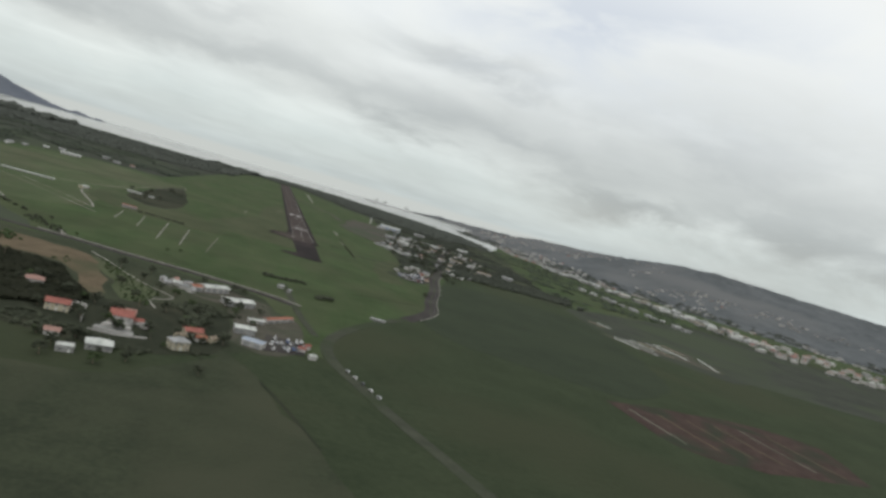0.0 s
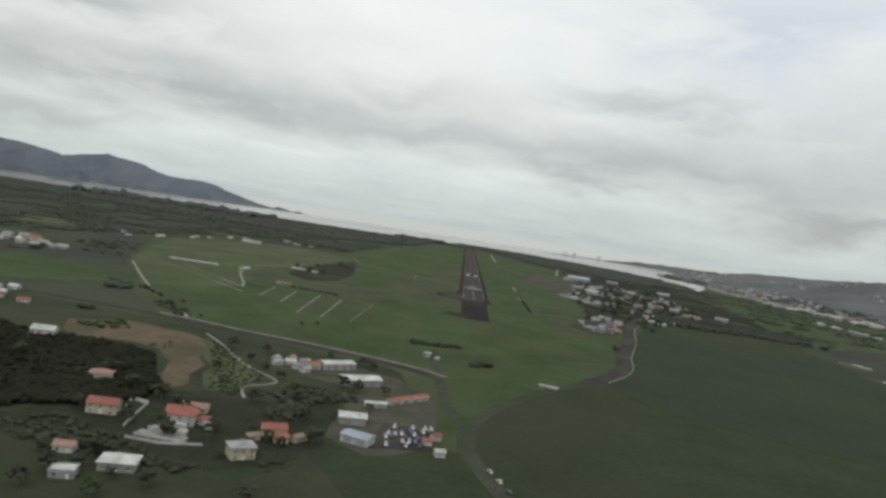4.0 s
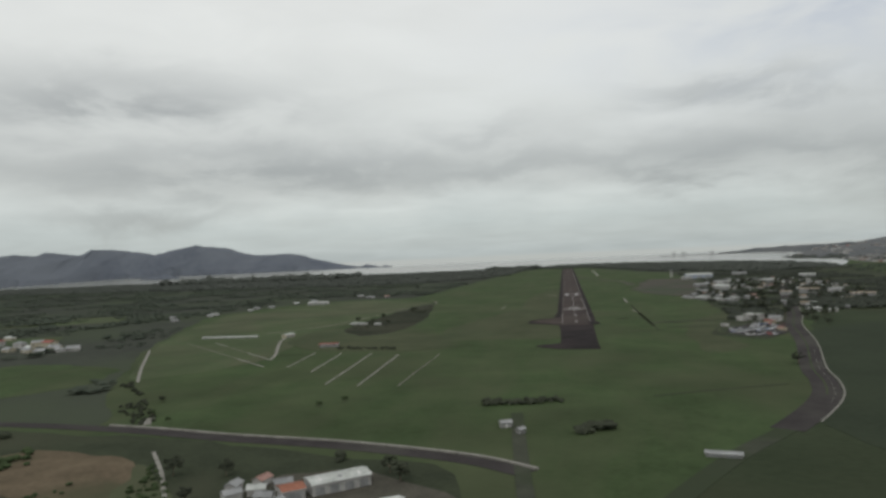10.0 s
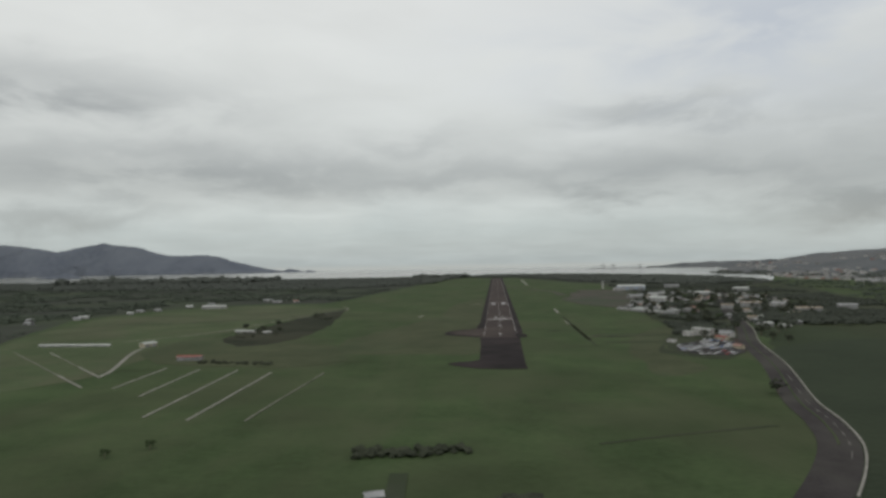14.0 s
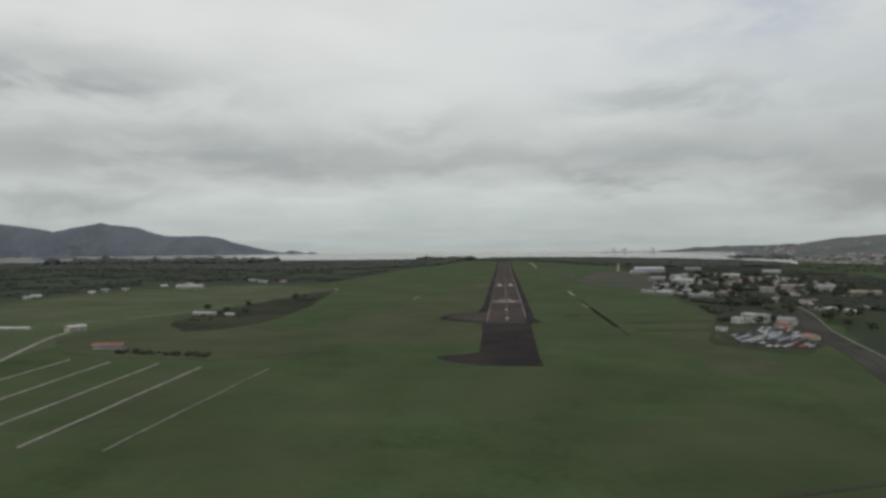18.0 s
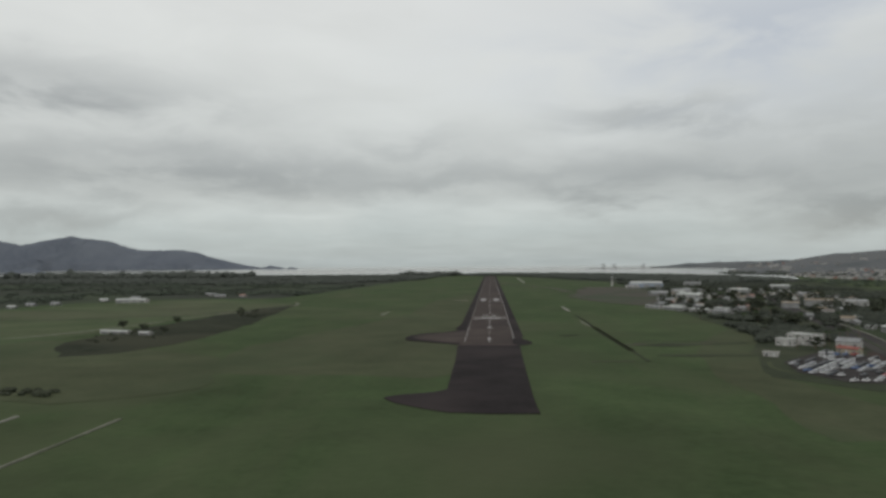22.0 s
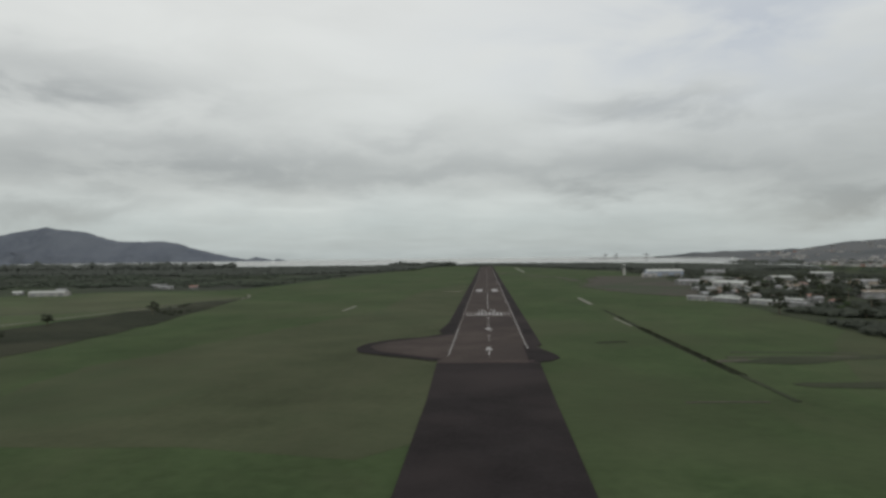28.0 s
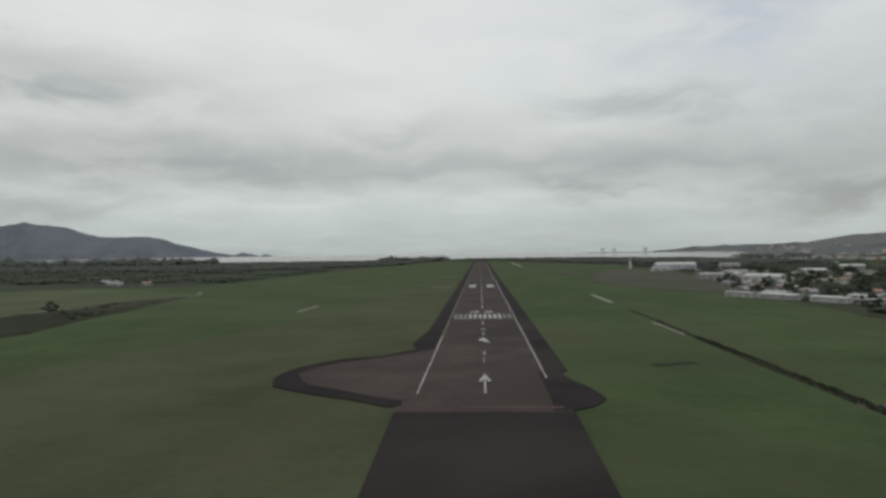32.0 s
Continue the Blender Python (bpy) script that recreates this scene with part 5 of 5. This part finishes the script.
# ---- cars ----
def car_proto(paint, label):
    t = thing("car", label, "car", "parked cars")
    part("body", Shape().solid([(-.9, -2.1, .35), (.9, -2.1, .35), (.9, 2.1, .35), (-.9, 2.1, .35), (-.88, -2.15, .75), (.88, -2.15, .75), (.88, 2.1, .85), (-.88, 2.1, .85), (-.85, -1.0, .95), (.85, -1.0, .95), (.85, 1.6, .95), (-.85, 1.6, .95)],
                               [(3, 2, 1, 0), (0, 1, 5, 4), (1, 2, 6, 10, 9, 5), (2, 3, 7, 6), (3, 0, 4, 8, 11, 7), (4, 5, 9, 8), (8, 9, 10, 11), (10, 6, 7, 11)]), paint, t)
    part("cabin", Shape().solid([(-.84, -1.0, .95), (.84, -1.0, .95), (.84, 1.7, .95), (-.84, 1.7, .95), (-.68, -.3, 1.42), (.68, -.3, 1.42), (.68, 1.2, 1.42), (-.68, 1.2, 1.42)],
                                [(0, 1, 5, 4), (1, 2, 6, 5), (2, 3, 7, 6), (3, 0, 4, 7)]), GLASS, t, "dark glass")
    part("roof", Shape().box(-.69, .69, -.32, 1.22, 1.41, 1.48), paint, t)
    for x in (-.88, .88):
        for y in (-1.35, 1.3):
            w = Shape()
            k = 8
            w.solid([(x + sx * .1, y + .32 * math.cos(2 * math.pi * i / k), .32 + .32 * math.sin(2 * math.pi * i / k)) for sx in (-1, 1) for i in range(k)],
                    [tuple(range(k)), tuple(range(2 * k - 1, k - 1, -1))] + [(i, k + i, k + (i + 1) % k, (i + 1) % k) for i in range(k)])
            part("wheel", w, RUBBER, t)
    return t


CARS = [car_proto(p, "parked %s car on an asphalt ground" % n) for p, n in zip(PAINTS, ("white", "silver grey", "black", "dark red", "blue"))]
DONE = set()


def park(x, y, turn, z=0.27):
    k = rnd.choice((0,) * 6 + (1,) * 8 + (2,) * 7 + (3, 4))
    m = pose(x, y, z, 0, 0, turn)
    if k in DONE:
        return copy_thing(CARS[k], m)
    DONE.add(k)
    CARS[k].matrix_basis = m


setting("parking_ground", Shape().slab([(-62, -978), (-30, -968), (-28, -938), (-58, -930)], -.3, .26), ROAD, "grey asphalt parking ground by the workshops", "parking")
setting("parking_ground", Shape().slab([(160, -300), (152, -336), (162, -366), (186, -372), (204, -352), (214, -318), (219, -276), (204, -250)], -.3, .26), ROAD, "grey asphalt parking ground full of cars", "parking")
for i in range(5):
    s_ = i / 4
    park(-2 + 16 * s_ + 2.5, -985 - 46 * s_, 200 + 6 * s_, 0.205)
for i in range(7):
    for j in range(6):
        if rnd.random() < .55:
            park(-56 + i * 3.4 + j * .9, -970 + j * 6.5 + i * .9, 8 + rnd.uniform(-8, 8))
for i in range(15):
    for j in range(18):
        x, y = 148 + i * 5.2 + j * 0.8, -378 + j * 7.6
        if inside(x, y, [(162, -302), (154, -336), (164, -363), (186, -369), (202, -350), (211, -318), (216, -278), (204, -254)]) and rnd.random() < .72 and free(x, y, 1.5):
            park(x, y, -62 + rnd.uniform(-5, 5))

# ---- single trees ----
for x, y, r in [q for q in TAKEN if -320 < q[0] < -85 and -1090 < q[1] < -900]:
    for i in range(2):
        a = rnd.uniform(0, 6.3)
        px, py = x + (r + 3.5) * math.cos(a), y + (r + 3.5) * math.sin(a)
        if free(px, py, 2):
            plant(px, py, rnd.choice((0, 0, 2, 1)), rnd.uniform(.45, .75), rnd.uniform(0, 360))
for i in range(330):
    x, y = rnd.uniform(200, 520), rnd.uniform(-340, 700)
    if free(x, y, 3) and not near_line(x, y, R_RING, 14) and x > 196 + max(0, (y - 150) * 0.25) and x < 330 + (y + 160) * 0.5:
        plant(x, y, rnd.choice((0, 0, 2, 2, 1, 3)), rnd.uniform(.7, 1.15), rnd.uniform(0, 360))
for i in range(80):
    x, y = rnd.uniform(-310, -60), rnd.uniform(-1080, -800)
    if free(x, y, 3) and not inside(x, y, [(-305, -815), (-290, -775), (-218, -782), (-166, -925), (-190, -940), (-280, -850)]) and not inside(x, y, [(-100, -1100), (-60, -920), (-20, -920), (0, -1100)]):
        plant(x, y, rnd.choice((0, 0, 2, 1, 3)), rnd.uniform(.6, 1.0), rnd.uniform(0, 360))
for i in range(40):
    x, y = rnd.uniform(-480, -240), rnd.uniform(-715, -560)
    if near_line(x, y, [(-262, -705), (-300, -660), (-350, -600), (-385, -545), (-440, -450)], 16) and free(x, y, 3):
        plant(x, y, rnd.choice((0, 1, 1)), rnd.uniform(.35, .6), rnd.uniform(0, 360))
for x, y in ((158, -536), (-310, -120), (-282, -140), (-256, -158), (-260, 20), (-286, -70)):
    plant(x, y, rnd.choice((0, 2)), rnd.uniform(.7, .9), rnd.uniform(0, 360))
for x, y in ((-169, -672), (-157, -657)):
    plant(x, y, 1, 0.55, 40 * rnd.random())
for x, y in ((204, -238), (211, -236), (216, -231), (226, -224), (232, -222), (190, -246), (243, -214)):
    plant(x, y, 3, rnd.uniform(.9, 1.15), rnd.uniform(0, 360))
wood("scrub_wood", [(208, 0), (195, -150), (200, -190), (262, -215), (300, -80), (560, -110), (640, 250), (720, 1100), (560, 1120), (330, 1150), (330, 700), (215, 190)], 6.5, 3.0, "dark trees among the village buildings",
     mat=VILLAGE_LEAF, seed=13, patchy=-0.12, clear=lambda x, y: free(x, y, 1.5) and not near_line(x, y, R_RING, 15))
wood("scrub_wood", [(1050, 200), (1300, 100), (1500, 300), (1420, 700), (1250, 1250), (1050, 1200), (1080, 700)], 20, 6.5, "dark trees among the factory halls", seed=23, patchy=0.05, clear=lambda x, y: free(x, y, 4))
wood("scrub_wood", [(-330, -1010), (-120, -1000), (-90, -1015), (-110, -1060), (-140, -1090), (-330, -1110)], 5.5, 2.3, "dark bushes round the lower houses", mat=LEAF, seed=25, patchy=0.15, clear=lambda x, y: free(x, y, 0.5))
wood("scrub_wood", [(262, -150), (292, -92), (420, -72), (560, -110), (640, 0), (560, 60), (420, 40), (330, 60), (290, -60)], 5.5, 4.2, "dense dark trees on the village edge", mat=VILLAGE_LEAF, seed=27, patchy=-0.3, clear=lambda x, y: free(x, y, 1.0) and not near_line(x, y, R_RING, 15))
wood("scrub_wood", [(180, -214), (190, -180), (206, -120), (200, -60), (206, 10), (240, 30), (262, -60), (244, -170), (222, -188)], 5, 3.6, "dense dark trees beside the airfield fence", mat=VILLAGE_LEAF, seed=28, patchy=-0.3, clear=lambda x, y: free(x, y, 1.0) and not near_line(x, y, R_RING, 13))
wood("scrub_wood", [(-330, -846), (-285, -848), (-245, -854), (-220, -872), (-198, -915), (-180, -945), (-196, -975), (-240, -1005), (-330, -1060), (-600, -990), (-430, -800)], 3.7, 3.0, "dense dark trees on the slope behind the houses", mat=DARK_LEAF, seed=6, patchy=-0.75, clear=lambda x, y: free(x, y, 0.5))
wood("scrub_wood", [(-182, -936), (-150, -945), (-132, -910), (-112, -880), (-64, -905), (-84, -990), (-130, -1045), (-230, -1030), (-190, -975)], 4.4, 2.2, "scattered dark trees between the houses", mat=LEAF, seed=29, patchy=-0.05, clear=lambda x, y: free(x, y, 1.0))
